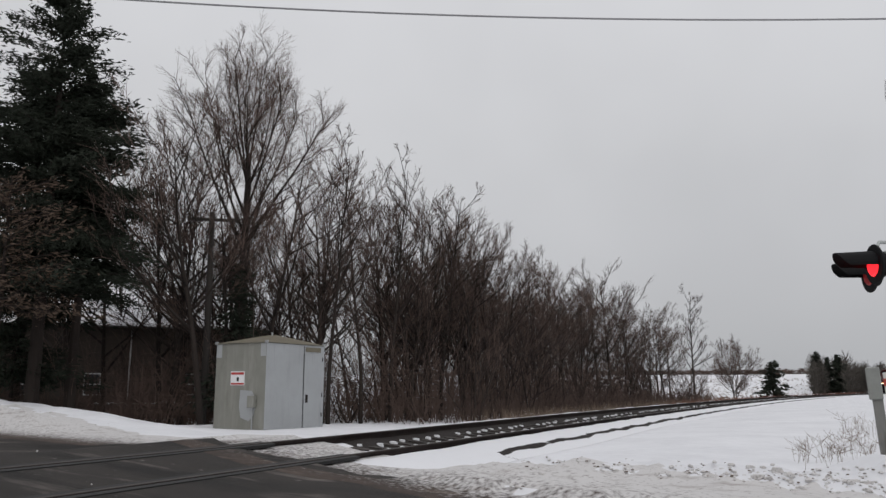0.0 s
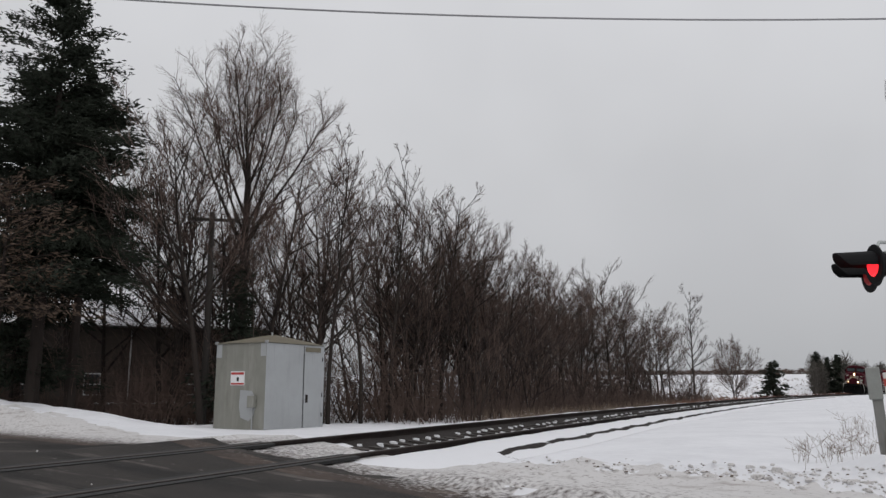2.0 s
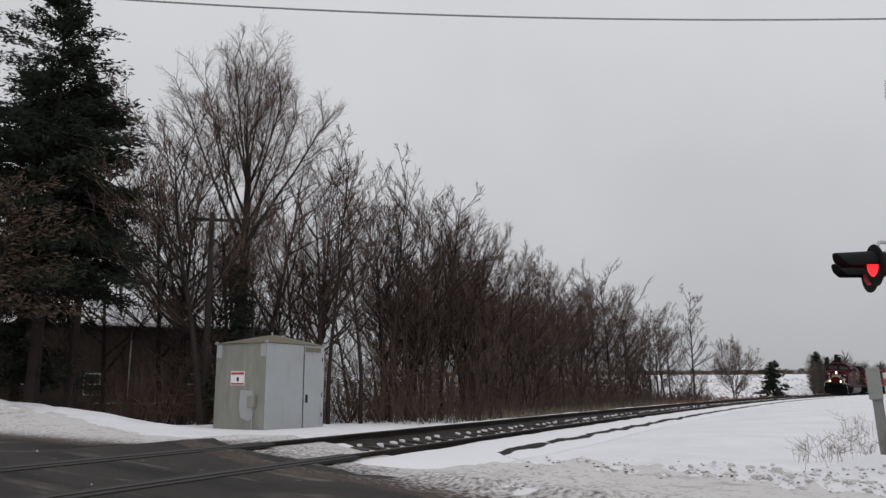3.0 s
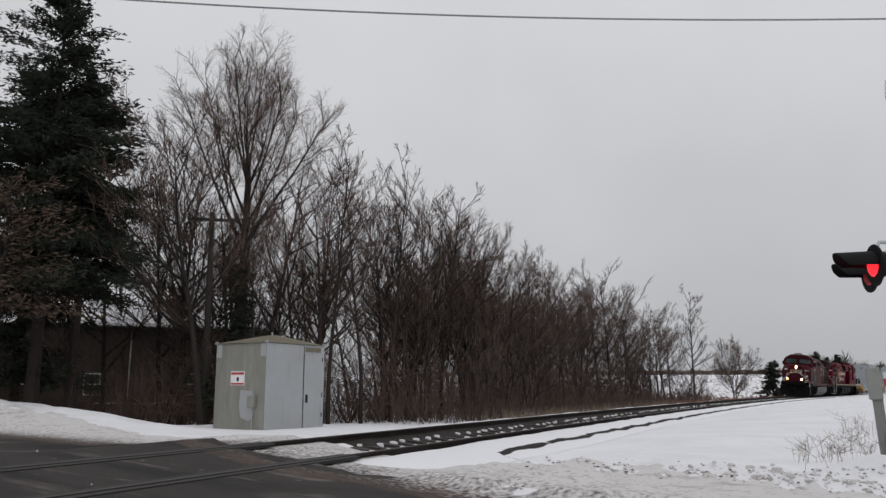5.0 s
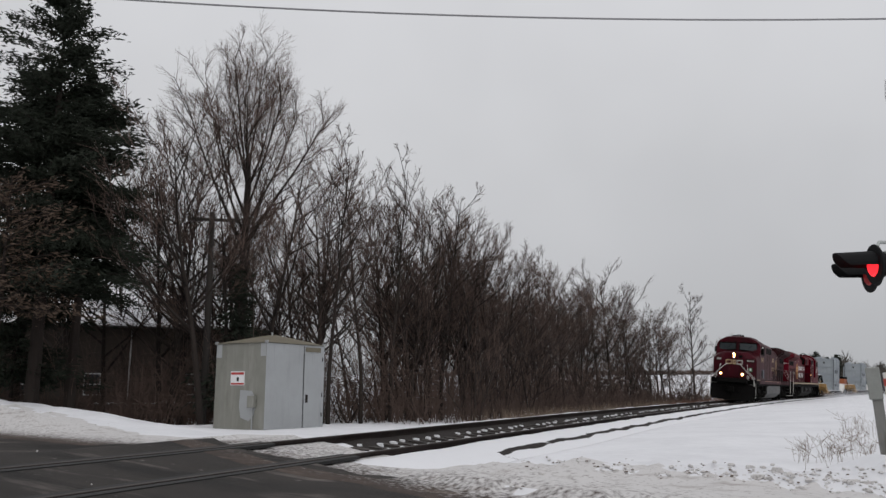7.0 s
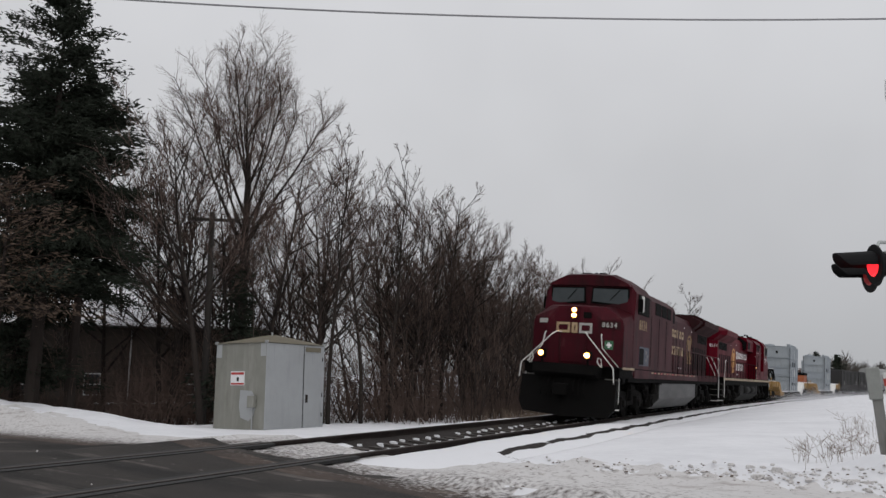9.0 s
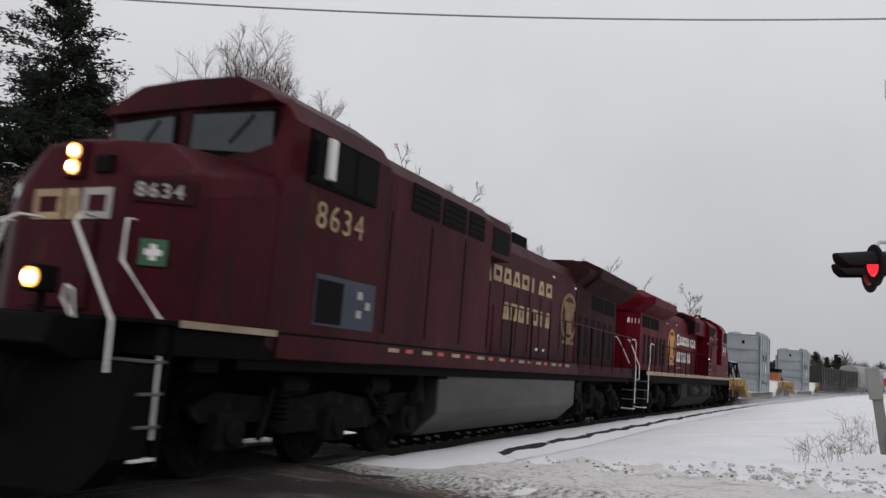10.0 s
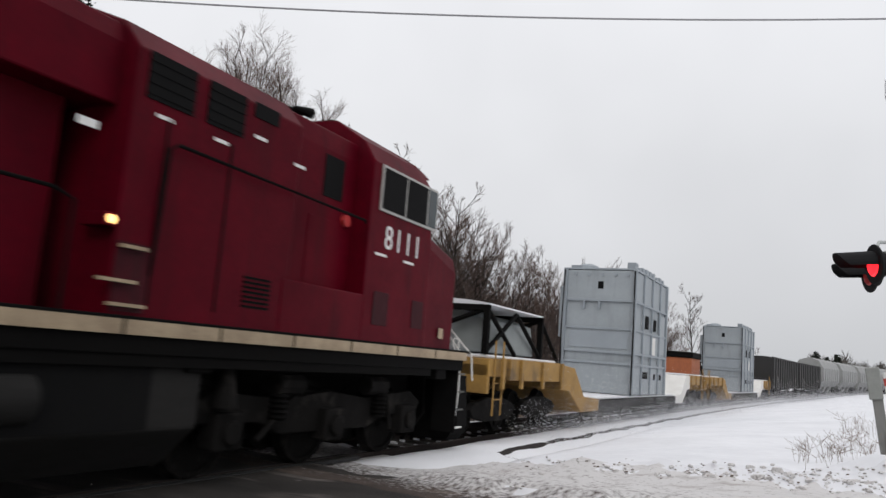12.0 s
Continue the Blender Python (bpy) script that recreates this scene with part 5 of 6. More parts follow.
        part("cross", Form().box(0.12, 0.18, 0.07, 0.23, 0.011, 0.016).box(0.07, 0.23, 0.12, 0.18, 0.0115, 0.0155), FRESH, o)
        # the maker's mark on the nose as plain shapes
        for a, b, mm in ((-0.56, -0.12, FADED), (-0.07, 0.12, FADED), (0.17, 0.58, DULL_LENS)):
            f = Form()
            w = 0.075
            outer, inner = [(a, 2.58), (b, 2.58), (b, 2.90), (a, 2.90)], [(a + w, 2.58 + w), (b - w, 2.58 + w), (b - w, 2.90 - w), (a + w, 2.90 - w)]
            f.loft([[(x, yy, z) for x, z in ring] for ring, yy in ((outer, 1.15), (outer, 1.135), (inner, 1.135), (inner, 1.15))], caps=False)
            P("nose_mark", f, mm, "plain pale mark")
    # auxiliary cab, flush with the cab's sides
    if fresh:
        P("auxiliary_cab", Form().loft([section(4.38, 1.24, 1.6, 3.98, 1.20, 4.24, 4.44), section(6.1, 1.24, 1.6, 3.98, 1.20, 4.24, 4.44)]), red, "", 0.02)
        P("lower_panel", Form().box(-1.50, 1.50, 4.36, 6.1, 1.55, 2.22), red, "", 0.015)
        P("auxiliary_cab", Form().loft([section(6.0, 1.49, 1.5, 3.98, 1.24, 4.26, 4.44), section(8.42, 1.49, 1.5, 3.98, 1.24, 4.26, 4.44)]), red, "", 0.02)
    else:
        P("auxiliary_cab", Form().loft([section(4.95, 1.50, 1.32, 3.98, 1.26, 4.24, 4.44), section(8.72, 1.50, 1.32, 3.98, 1.26, 4.24, 4.44)]), red, "", 0.02)
    blower = P("blower_housing", Form().loft([section(8.3, 1.30, 3.45, 4.02, 1.22, 4.22, 4.36), section(10.2 if not fresh else 11.2, 1.30, 3.45, 4.02, 1.22, 4.22, 4.36)]), red, "blower housing", 0.02)
    end_y = 10.2 if not fresh else 11.2
    P("housing_end", Form().prism_y([(-1.2, 3.5), (1.2, 3.5), (1.26, 4.0), (0.8, 4.3), (-0.8, 4.3), (-1.26, 4.0)], end_y + 0.002, end_y + 0.03), GRIME, "dark end of the housing")
    P("housing_top", Form().box(-0.7, 0.7, 8.6, end_y - 0.05, 4.39, 4.43), GRIME, "", 0.01)
    for sx in (-1, 1):
        side = 1.50 if not fresh else 1.49
        spots = ((5.6, 6.5), (6.65, 7.5), (7.65, 8.3)) if not fresh else ((7.72, 8.3), (7.0, 7.54))
        # flat near-black plates carry the intakes' inner shade
        for a, b in spots:
            v = P("vent", Form().box(sx * (side + 0.001), sx * (side + 0.012), a, b, 3.56, 3.99), SHADE_BLACK, "dark intake")
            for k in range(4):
                P("slat", Form().box(sx * (side + 0.013), sx * (side + 0.02), a, b, 3.60 + 0.1 * k, 3.62 + 0.1 * k), SHADE_BLACK if fresh else GRIME, "", 0, v)
        P("blower_opening", Form().box(sx * 1.301, sx * 1.31, end_y - 1.0, end_y - 0.12, 3.56, 4.0), SHADE_BLACK, "dark opening")
        # doors on the flush side: thin seams
        for yy in ((5.05, 6.3, 7.55) if not fresh else (7.12, 7.98)):
            P("door_seam", Form().box(sx * (side + 0.0005), sx * (side + 0.008), yy, yy + 0.025, 1.75, 3.45), GRIME)
        if not fresh:
            b = P("side_panel", Form().box(sx * 1.506, sx * 1.514, 3.38, 4.76, 1.75, 2.36), BLUE, "blue panel with pale marks")
            P("panel_opening", Form().box(sx * 1.5145, sx * 1.522, 3.42, 3.98, 1.78, 2.3), SHADE_BLACK, "", 0, b)
            for yy, zz in ((4.32, 2.14), (4.32, 1.9), (4.52, 2.02)):
                P("pale_mark", Form().box(sx * 1.5145, sx * 1.52, yy, yy + 0.12, zz, zz + 0.1), DULL_LENS, "", 0, b)
        else:
            P("vent", Form().box(sx * 1.491, sx * 1.502, 6.45, 6.86, 3.84, 4.0), SHADE_BLACK, "dark intake")
            # no real hollow here: a darker red sheet paints the recess's shade
            nook = P("step_recess", Form().box(sx * 1.491, sx * 1.498, 8.02, 8.40, 1.66, 2.26), OLD_RED, "darker sheet painting the shade of the stepped recess")
            for y0, y1, zz in ((8.10, 8.38, 2.20), (8.18, 8.58, 1.90), (8.06, 8.44, 1.70)):
                P("side_step", Form().box(sx * 1.499, sx * 1.56, y0, y1, zz, zz + 0.03), CREAM, "pale step", 0, nook)
            f = Form()
            for k in range(7):
                f.box(sx * 1.491, sx * 1.50, 6.3, 6.74, 1.84 + 0.05 * k, 1.865 + 0.05 * k)
            P("louvre", f, GRIME)
            for a, b, z0, z1 in ((3.75, 4.15, 1.85, 2.3), (2.7, 3.05, 1.88, 2.28)):
                P("sand_hatch", Form().box(sx * 1.506, sx * 1.514, a, b, z0, z1), OLD_RED, "darker square hatch", 0.004)
            P("builder_plate", Form().box(sx * 1.506, sx * 1.512, 1.95, 2.1, 1.78, 1.94), CREAM, "small cream plate")
            for yy, zz in ((8.75, 3.12), (6.62, 3.62), (7.2, 3.42), (7.95, 3.42), (5.9, 3.5), (3.9, 2.78), (3.1, 2.78)):
                P("safety_label", Form().box(sx * (1.491 if yy > 4.4 else 1.506), sx * (1.497 if yy > 4.4 else 1.512), yy, yy + (0.2 if yy > 4.4 else 0.3), zz, zz + (0.07 if yy > 8 else 0.035)), FRESH, "small pale safety label")
            P("marker_bracket", Form().box(sx * 1.20, sx * 1.50, 8.44, 8.56, 2.36, 2.48), red, "", 0.01)
            P("marker_light", Form().tube([(sx * 1.50, 8.5, 2.42), (sx * 1.525, 8.5, 2.42)], 0.04, 8), AMBER, "lit amber marker")
            P("fire_cutoff", Form().tube([(sx * 1.24, 4.62, 3.15), (sx * 1.30, 4.62, 3.15)], 0.08, 8), STRIPE_RED, "round red cut-off button")
            P("door_window", Form().box(sx * 1.241, sx * 1.25, 4.72, 5.15, 3.38, 3.92), SHADE_BLACK, "dark door window", 0.01)
            P("recess_door", Form().box(sx * 1.241, sx * 1.249, 4.7, 5.4, 2.24, 3.1), red, "", 0.003)
            P("cab_step_rail", Form().tube([(sx * 1.50, 4.5, 3.15), (sx * 1.56, 4.6, 3.16), (sx * 1.56, 7.9, 3.22), (sx * 1.56, 8.0, 3.16), (sx * 1.50, 8.0, 2.0)], 0.018, 6), GRIME, "dark handrail")
        # engine hood side: door seams, small pale labels, handrail
        lettering("road_number", number, 0.46, FADED if not fresh else FRESH, t,
                  (Matrix.Translation((sx * 1.51, Y((3.26 if sx > 0 else 4.49) - (0.5 if fresh else 0.0)), 2.90)) @ Matrix(((0, 0, sx, 0), (sx, 0, 0, 0), (0, 1, 0, 0), (0, 0, 0, 1)))), "painted road number", 0.0)
        lx = sx * 0.986
        if not fresh:
            blocks_for("CXXXXIXX", 9.57 - MID, 13.98 - MID, 3.11, 3.43, lx, letters, t, first_tall=0.04)
            blocks_for("XXXIXIX", 10.74 - MID, 13.95 - MID, 2.38, 2.74, lx, letters, t)
            crest(15.4 - MID, 2.78, 0.72, 0.62, lx, gold, t)
        else:
            blocks_for("XXIXXXXC", 9.32 - MID, 13.88 - MID, 2.86, 3.22, lx, letters, t, True, 0.06)
            blocks_for("XIXIXXX", 10.6 - MID, 13.85 - MID, 2.11, 2.53, lx, letters, t, True)
            crest(14.83 - MID, 2.72, 0.76, 0.70, lx, gold, t)
        for k in range(9):
            yy = 9.2 + 0.78 * k
            P("door_seam", Form().box(sx * 0.981, sx * 0.989, yy, yy + 0.02, 1.75, 3.05 if not fresh else 2.0), GRIME)
        for yy, zz in ((9.4, 3.75), (10.8, 3.72), (13.9, 3.62), (15.8, 3.55), (17.6, 3.0), (19.4, 3.0), (12.9, 1.82), (13.4, 1.82)):
            P("safety_label", Form().box(sx * 0.987, sx * 0.993, yy, yy + 0.14, zz, zz + 0.06), FRESH, "small pale safety label")
        rail = P("walkway_handrail", Form().tube([(sx * 1.53, 8.9, 1.63), (sx * 1.53, 8.9, 2.50), (sx * 1.53, 9.1, 2.56), (sx * 1.53, 20.5, 2.56)], 0.017, 6), GRIME if fresh else OLD_RED, "long handrail along the walkway")
        for k in range(10):
            P("stanchion", Form().tube([(sx * 1.53, 9.9 + 1.16 * k, 1.5), (sx * 1.53, 9.9 + 1.16 * k, 2.56)], 0.018, 5), GRIME, "", 0, rail)
        # sill stripe: plain cream, or red and white reflectors
        if fresh:
            for k in range(17):
                a = 1.0 + 1.21 * k
                P("sill_stripe", Form().box(sx * 1.531, sx * 1.537, a, a + 1.17, 1.47, 1.60), CREAM, "cream sill stripe")
        else:
            P("sill_stripe", Form().box(sx * 1.5305, sx * 1.5345, 1.28, 2.73, 1.57, 1.64), CREAM, "cream sill stripe")
            P("sill_band", Form().box(sx * 1.502, sx * 1.531, 2.75, 14.6, 1.34, 1.60), red, "maroon side sill")
            P("sill_band", Form().box(sx * 1.502, sx * 1.531, 14.6, 20.6, 1.34, 1.60), SOOTY_RED, "blackened side sill")
            for k in range(17):
                a = 5.2 + 0.52 * k
                P("reflector", Form().box(sx * 1.532, sx * 1.537, a, a + (0.2 if k % 2 else 0.3), 1.51, 1.565), STRIPE_RED if k % 2 else CREAM)
    # engine hood
    P("engine_hood", Form().loft([section(8.7, 0.98, 1.6, 3.80, 0.82, 4.08, 4.20), section(16.0, 0.98, 1.6, 3.80, 0.82, 4.08, 4.20)]), red, "", 0.02)
    stack_y = 12.9 if not fresh else 13.4
    P("exhaust_stack", Form().box(-0.45, 0.45, stack_y - 0.4, stack_y + 0.5, 4.18, 4.50), GRIME, "black exhaust stack", 0.02)
    P("roof_hatch", Form().box(-0.6, 0.6, 10.3, 11.6, 4.19, 4.25), GRIME, "", 0.02)
    for k in range(5):
        P("lifting_lug", Form().box(0.5, 0.56, 10.2 + 0.5 * k, 10.35 + 0.5 * k, 4.15, 4.32), GRIME)
    # radiator section with its overhanging wings
    P("rear_hood", Form().loft([section(15.95, 1.0, 1.6, 3.72, 0.98, 3.9, 4.3), section(20.45, 1.0, 1.6, 3.72, 0.98, 3.9, 4.3), section(20.9, 0.62, 1.6, 3.72, 0.60, 3.9, 4.3)]), red if fresh else SOOTY_RED, "" if fresh else "maroon hood blackened by exhaust soot", 0.02)
    wing = [(-0.98, 3.62), (-1.46, 3.96), (-1.50, 4.22), (-1.05, 4.42), (1.05, 4.42), (1.50, 4.22), (1.46, 3.96), (0.98, 3.62)]
    P("radiator_wing", Form().loft([[(x, 16.6, z) for x, z in wing], [(x, 20.35, z) for x, z in wing], [(x * 0.80, 20.85, z - (0.06 if z > 4.1 else 0.0)) for x, z in wing], [(x * 0.62, 21.02, z - (0.12 if z > 4.1 else -0.06)) for x, z in wing]])
      if fresh else Form().prism_y(wing, 16.6, 21.05), red if fresh else SOOT, "wide overhanging radiator housing", 0.02)
    P("radiator_front", Form().prism_y([(-0.98, 3.7), (-1.35, 4.0), (-1.38, 4.12), (-0.9, 4.34), (0.9, 4.34), (1.38, 4.12), (1.35, 4.0), (0.98, 3.7)], 15.8, 16.6), SOOT if not fresh else red, "", 0.02)
    P("radiator_top", Form().box(-0.95, 0.95, 16.9, 20.3, 4.42, 4.47), GRIME, "dark radiator shutters", 0.01)
    rear_lamp = P("rear_headlight", Form().box(-0.12, 0.12, 20.9, 21.01, 3.4, 3.78), GRIME, "", 0.02)
    for zz in (3.5, 3.66):
        P("lens", Form().tube([(0, 21.01, zz), (0, 21.05, zz)], 0.07, 12), DULL_LENS, "", 0, rear_lamp)
    for sx in (-1, 1):
        for a, b in ((17.5, 18.85), (18.95, 20.2)):
            v = P("radiator_screen", Form().box(sx * 1.001, sx * 1.012, a, b, 3.16, 3.58), SHADE_BLACK, "dark radiator screen")
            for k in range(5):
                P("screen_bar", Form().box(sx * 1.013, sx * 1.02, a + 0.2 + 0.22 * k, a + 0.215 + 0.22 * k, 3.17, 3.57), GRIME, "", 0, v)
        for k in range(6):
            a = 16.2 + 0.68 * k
            P("air_slot", Form().box(sx * 1.001, sx * 1.01, a, a + 0.36, 1.85, 2.9), SHADE_BLACK, "dark tall slot", 0.004)
        # the rear number lies on the slanted corner
        turn = math.atan2(0.45, 0.38)
        lettering("rear_number", number, 0.24, FRESH if fresh else FADED, t,
                  Matrix.Translation((sx * 0.99, Y(20.48), 3.25)) @ Matrix.Rotation(math.pi - turn if sx > 0 else math.pi + turn, 4, "Z") @ Matrix.Rotation(math.pi / 2, 4, "X")
                  @ Matrix.Translation((0.06 if sx > 0 else -0.56, 0, 0.01)), "painted road number", 0.0)
    # under the frame
    P("fuel_tank", Form().loft([[(x, y, z) for x, z in ((-1.42, 1.22), (-1.42, 0.62), (-1.0, 0.22), (1.0, 0.22), (1.42, 0.62), (1.42, 1.22))] for y in (7.1, 14.75)]), TANK if fresh else PALE_TANK, "dusty grey fuel tank", 0.03)
    for sx in (-1, 1):
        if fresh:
            # flat dark sheet: the recess's shade painted onto the plain tank side
            P("tank_recess", Form().box(sx * 1.421, sx * 1.43, 7.75, 13.4, 0.64, 1.2), SHADE_BLACK, "dark sheet painting the shade behind the reservoirs")
        for a, b in ((8.9, 10.9), (11.3, 13.35)) if fresh else ():
            P("air_reservoir", Form().loft([[(sx * 1.36 + math.cos(k) * r, y, 0.92 + math.sin(k) * r) for k in np.arange(0, 6.28, 0.45)] for y, r in ((a, 0.08), (a + 0.06, 0.21), (b - 0.06, 0.21), (b, 0.08))]), TANK, "grey air reservoir", smooth=True)
        P("cable_duct", Form().box(sx * 1.30, sx * 1.48, 2.2, 20.4, 1.2, 1.31), GRIME)
        P("valve_box", Form().box(sx * 1.15, sx * 1.42, 14.9, 15.4, 0.75, 1.28), TRUCK, "", 0.02)
        P("bell", Form().tube([(sx * 1.3, 6.6, 1.25), (sx * 1.3, 6.6, 0.8)], 0.06, 10, 0.15), TRUCK)
        for a in (1.6, 7.0, 14.9, 20.2):
            P("sand_filler", Form().box(sx * 1.2, sx * 1.46, a, a + 0.35, 1.15, 1.32), GRIME, "", 0.02)
    for yy in (4.45, 17.75):
        loco_truck(t, yy - MID, way)
    return t


def car_truck(parent, y, z=0.0):
    t = part("truck", Form().box(-0.95, 0.95, -0.22, 0.22, 0.35, 0.62), TRUCK, parent, "two-axle truck")
    t.matrix_basis = pose(0, y, z)
    for sx in (-1, 1):
        part("side_frame", Form().loft([[(sx * x, yy, zz) for yy, zz in ((-1.15, 0.50), (-0.95, 0.62), (-0.35, 0.72), (0.35, 0.72), (0.95, 0.62), (1.15, 0.50), (1.0, 0.36), (0.45, 0.26), (-0.45, 0.26), (-1.0, 0.36))] for x in (0.98, 1.12)]), TRUCK, t, bevel=0.015)
    for yy in (-0.85, 0.85):
        wheelset(t, yy, 0.42, 1, TRUCK)
    return t


YELLOW = material("worn_yellow_paint", (0.36, 0.20, 0.04), (0.10, 0.06, 0.03), 0.7, scale=1.4, fine=14, bump=0.08)
CRATE = material("pale_grey_machine_paint", (0.29, 0.32, 0.34), (0.20, 0.222, 0.24), 0.5, scale=0.9, fine=12, bump=0.05)
stains(YELLOW, (0.045, 0.032, 0.022), 1.5, 0.50, 0.68, (1, 1, 0.6), 0.85)
stains(CRATE, (0.19, 0.208, 0.222), 1.2, 0.52, 0.70, (2, 2, 0.3), 0.6)
CRATE_RIB = material("grey_rib_paint", (0.26, 0.29, 0.315), (0.19, 0.21, 0.235), 0.5, scale=1.2)
RUST = material("orange_rusty_steel", (0.34, 0.10, 0.035), (0.14, 0.05, 0.03), 0.8, scale=2.0, fine=16)


def depressed_flatcar():
    """A heavy flatcar with raised ends on double trucks and a low middle; 27.2 m long."""
    t = thing("depressed_flatcar", pose(0, 0, 0), "yellow depressed-centre heavy flatcar dusted with snow", "flatcar", "heavy flatcars")
    h = 13.6
    for d in (-1, 1):
        def B(pname, form, mat, lab="", bevel=0.0):
            form.v = [(x, d * y, z) for x, y, z in form.v]
            return part(pname, form, mat, t, lab, bevel)
        B("end_deck", Form().box(-1.42, 1.42, 8.9, h - 0.5, 1.22, 1.56), YELLOW, "worn yellow end deck", 0.02)
        B("end_snow", Form().box(-1.35, 1.30, 8.9, h - 0.7, 1.562, 1.63), SNOW, "snow on the deck", 0.03)
        B("end_side", Form().box(1.40, 1.50, 8.9, h - 1.4, 1.16, 1.58), YELLOW, "", 0.015)
        for yy in (9.0, 10.3, 11.6, 12.6):
            B("rib", Form().box(1.50, 1.56, yy, yy + 0.12, 1.0, 1.58), YELLOW, "", 0.01)
        B("gooseneck", Form().loft([[(x, y, z) for y, z in ((9.0, 1.56), (7.9, 1.50), (7.0, 0.80), (5.6, 0.72), (5.6, 0.42), (7.2, 0.42), (8.3, 0.95), (9.0, 0.98))] for x in (-1.48, 1.48)]), YELLOW if d < 0 else WHITE, "yellow gooseneck beam" if d < 0 else "pale gooseneck beam", 0.02)
        B("coupler", Form().box(-0.15, 0.15, h - 0.8, h, 0.75, 1.0), GRIME, "", 0.03)
        B("end_sill", Form().box(-1.4, 1.4, h - 0.62, h - 0.5, 0.9, 1.45), YELLOW, "", 0.02)
        for xx in (-1.45, 1.45):
            B("ladder", Form().tube([(xx, h - 0.7, 0.5), (xx, h - 0.7, 1.9)], 0.018, 5).tube([(xx, h - 1.1, 0.5), (xx, h - 1.1, 1.9)], 0.018, 5).tube([(xx, h - 0.7, 0.8), (xx, h - 1.1, 0.8)], 0.015, 5).tube([(xx, h - 0.7, 1.1), (xx, h - 1.1, 1.1)], 0.015, 5), YELLOW, "yellow ladder")
        for yy in (9.4, 12.0):
            car_truck(t, d * yy, 0.08)
    part("low_deck", Form().box(-1.48, 1.48, -5.7, 5.7, 0.42, 0.72), TRUCK, t, "dark low middle deck", bevel=0.02)
    part("deck_snow", Form().box(-1.4, 1.4, -5.6, 5.6, 0.722, 0.76), SNOW, t, "snow on the low deck")
    return t


def machine_crate():
    """A tall grey ribbed steel load, stacked in bands, set towards one side of the car."""
    t = thing("steel_load", pose(0, 0, 0), "tall pale grey ribbed steel machine housing chained on the flatcar", "machine load", "grey steel loads")
    zs = (0.78, 1.75, 2.10, 2.85, 3.75, 4.74)
    left, right, half = -0.85, 1.42, 2.5
    for i in range(5):
        n = 0.03 if i in (1, 3) else 0.0
        part("shell_band", Form().box(left + n, right - n, -half + n, half - n, zs[i], zs[i + 1] - 0.02), CRATE, t, bevel=0.03)
    for z in zs[1:-1]:
        part("flange", Form().box(left - 0.05, right + 0.05, -half - 0.06, half + 0.06, z - 0.045, z + 0.03), CRATE_RIB, t, bevel=0.01)
    for xx in (left - 0.02, right + 0.02):
        for yy in (-half - 0.04, half + 0.04):
            part("corner_post", Form().box(xx - 0.06, xx + 0.06, yy - 0.06, yy + 0.06, 0.77, 4.78), CRATE_RIB, t, bevel=0.015)
        part("corner_tie", Form().tube([(xx, -half - 0.14, 4.7), (xx * 1.02, -half - 0.2, 2.8), (xx, -half - 0.12, 0.8)], 0.025, 5), TRUCK, t, "dark tie-down chain")
    for yy in (-1.25, 0.1, 1.4):
        part("rib", Form().box(right, right + 0.06, yy - 0.04, yy + 0.04, 0.78, 4.72), CRATE_RIB, t, bevel=0.01)
    for yy, z0, z1, w in ((-0.55, 2.98, 3.42, 0.22), (0.7, 2.98, 3.38, 0.2), (-0.9, 1.32, 1.55, 0.1), (-0.62, 1.32, 1.55, 0.1), (-0.34, 1.32, 1.55, 0.1), (0.9, 1.30, 1.5, 0.14), (1.9, 1.30, 1.5, 0.16)):
        part("opening", Form().box(right + 0.001, right + 0.014, yy - w, yy + w, z0, z1), SHADE_BLACK, t, "dark opening")
    part("pale_plate", Form().box(right + 0.002, right + 0.025, 0.35, 0.8, 2.15, 2.75), WHITE, t, "white plate")
    part("side_panel", Form().box(right + 0.002, right + 0.035, 1.5, 2.3, 2.2, 3.6), CRATE, t, bevel=0.01)
    for d in (-1, 1):
        part("opening", Form().box(0.22, 0.40, d * half - 0.014, d * half + 0.014, 4.12, 4.36), SHADE_BLACK, t, "small dark opening")
        for x in (-0.2, 0.3):
            part("bracket", Form().box(x - 0.03, x + 0.03, d * (half + 0.06) - 0.05, d * (half + 0.06) + 0.05, 3.45, 3.72), CRATE_RIB, t)
        part("panel", Form().box(left + 0.2, right - 0.15, d * half - 0.02, d * half + 0.02, 2.2, 2.75), CRATE_RIB, t, bevel=0.01)
        for x in (-0.55, -0.1, 0.35, 0.8, 1.2):
            part("bolt", Form().tube([(x, d * half, 4.58), (x, d * (half + 0.05), 4.58)], 0.05, 6), CRATE_RIB, t)
    part("lid", Form().box(left - 0.03, right + 0.03, -half, half, 4.74, 4.80), CRATE_RIB, t, bevel=0.01)
    rng = random.Random(6)
    for k in range(9):
        yy = -2.4 + 0.54 * k
        part("top_lug", Form().box(1.12, 1.40, yy, yy + rng.uniform(0.22, 0.4), 4.66, 4.80 + rng.uniform(0.06, 0.24)), CRATE_RIB, t, bevel=0.02)
        if k % 3 == 0:
            part("top_lug", Form().box(-0.75, -0.4, yy, yy + 0.34, 4.80, 4.90), CRATE_RIB, t, bevel=0.02)
    part("top_dome", Form().loft([[(-0.3 + math.cos(a) * r, -2.0 + math.sin(a) * r, z) for a in np.arange(0, 6.28, 0.5)] for r, z in ((0.4, 4.80), (0.36, 4.9), (0.2, 4.97))]), CRATE_RIB, t)
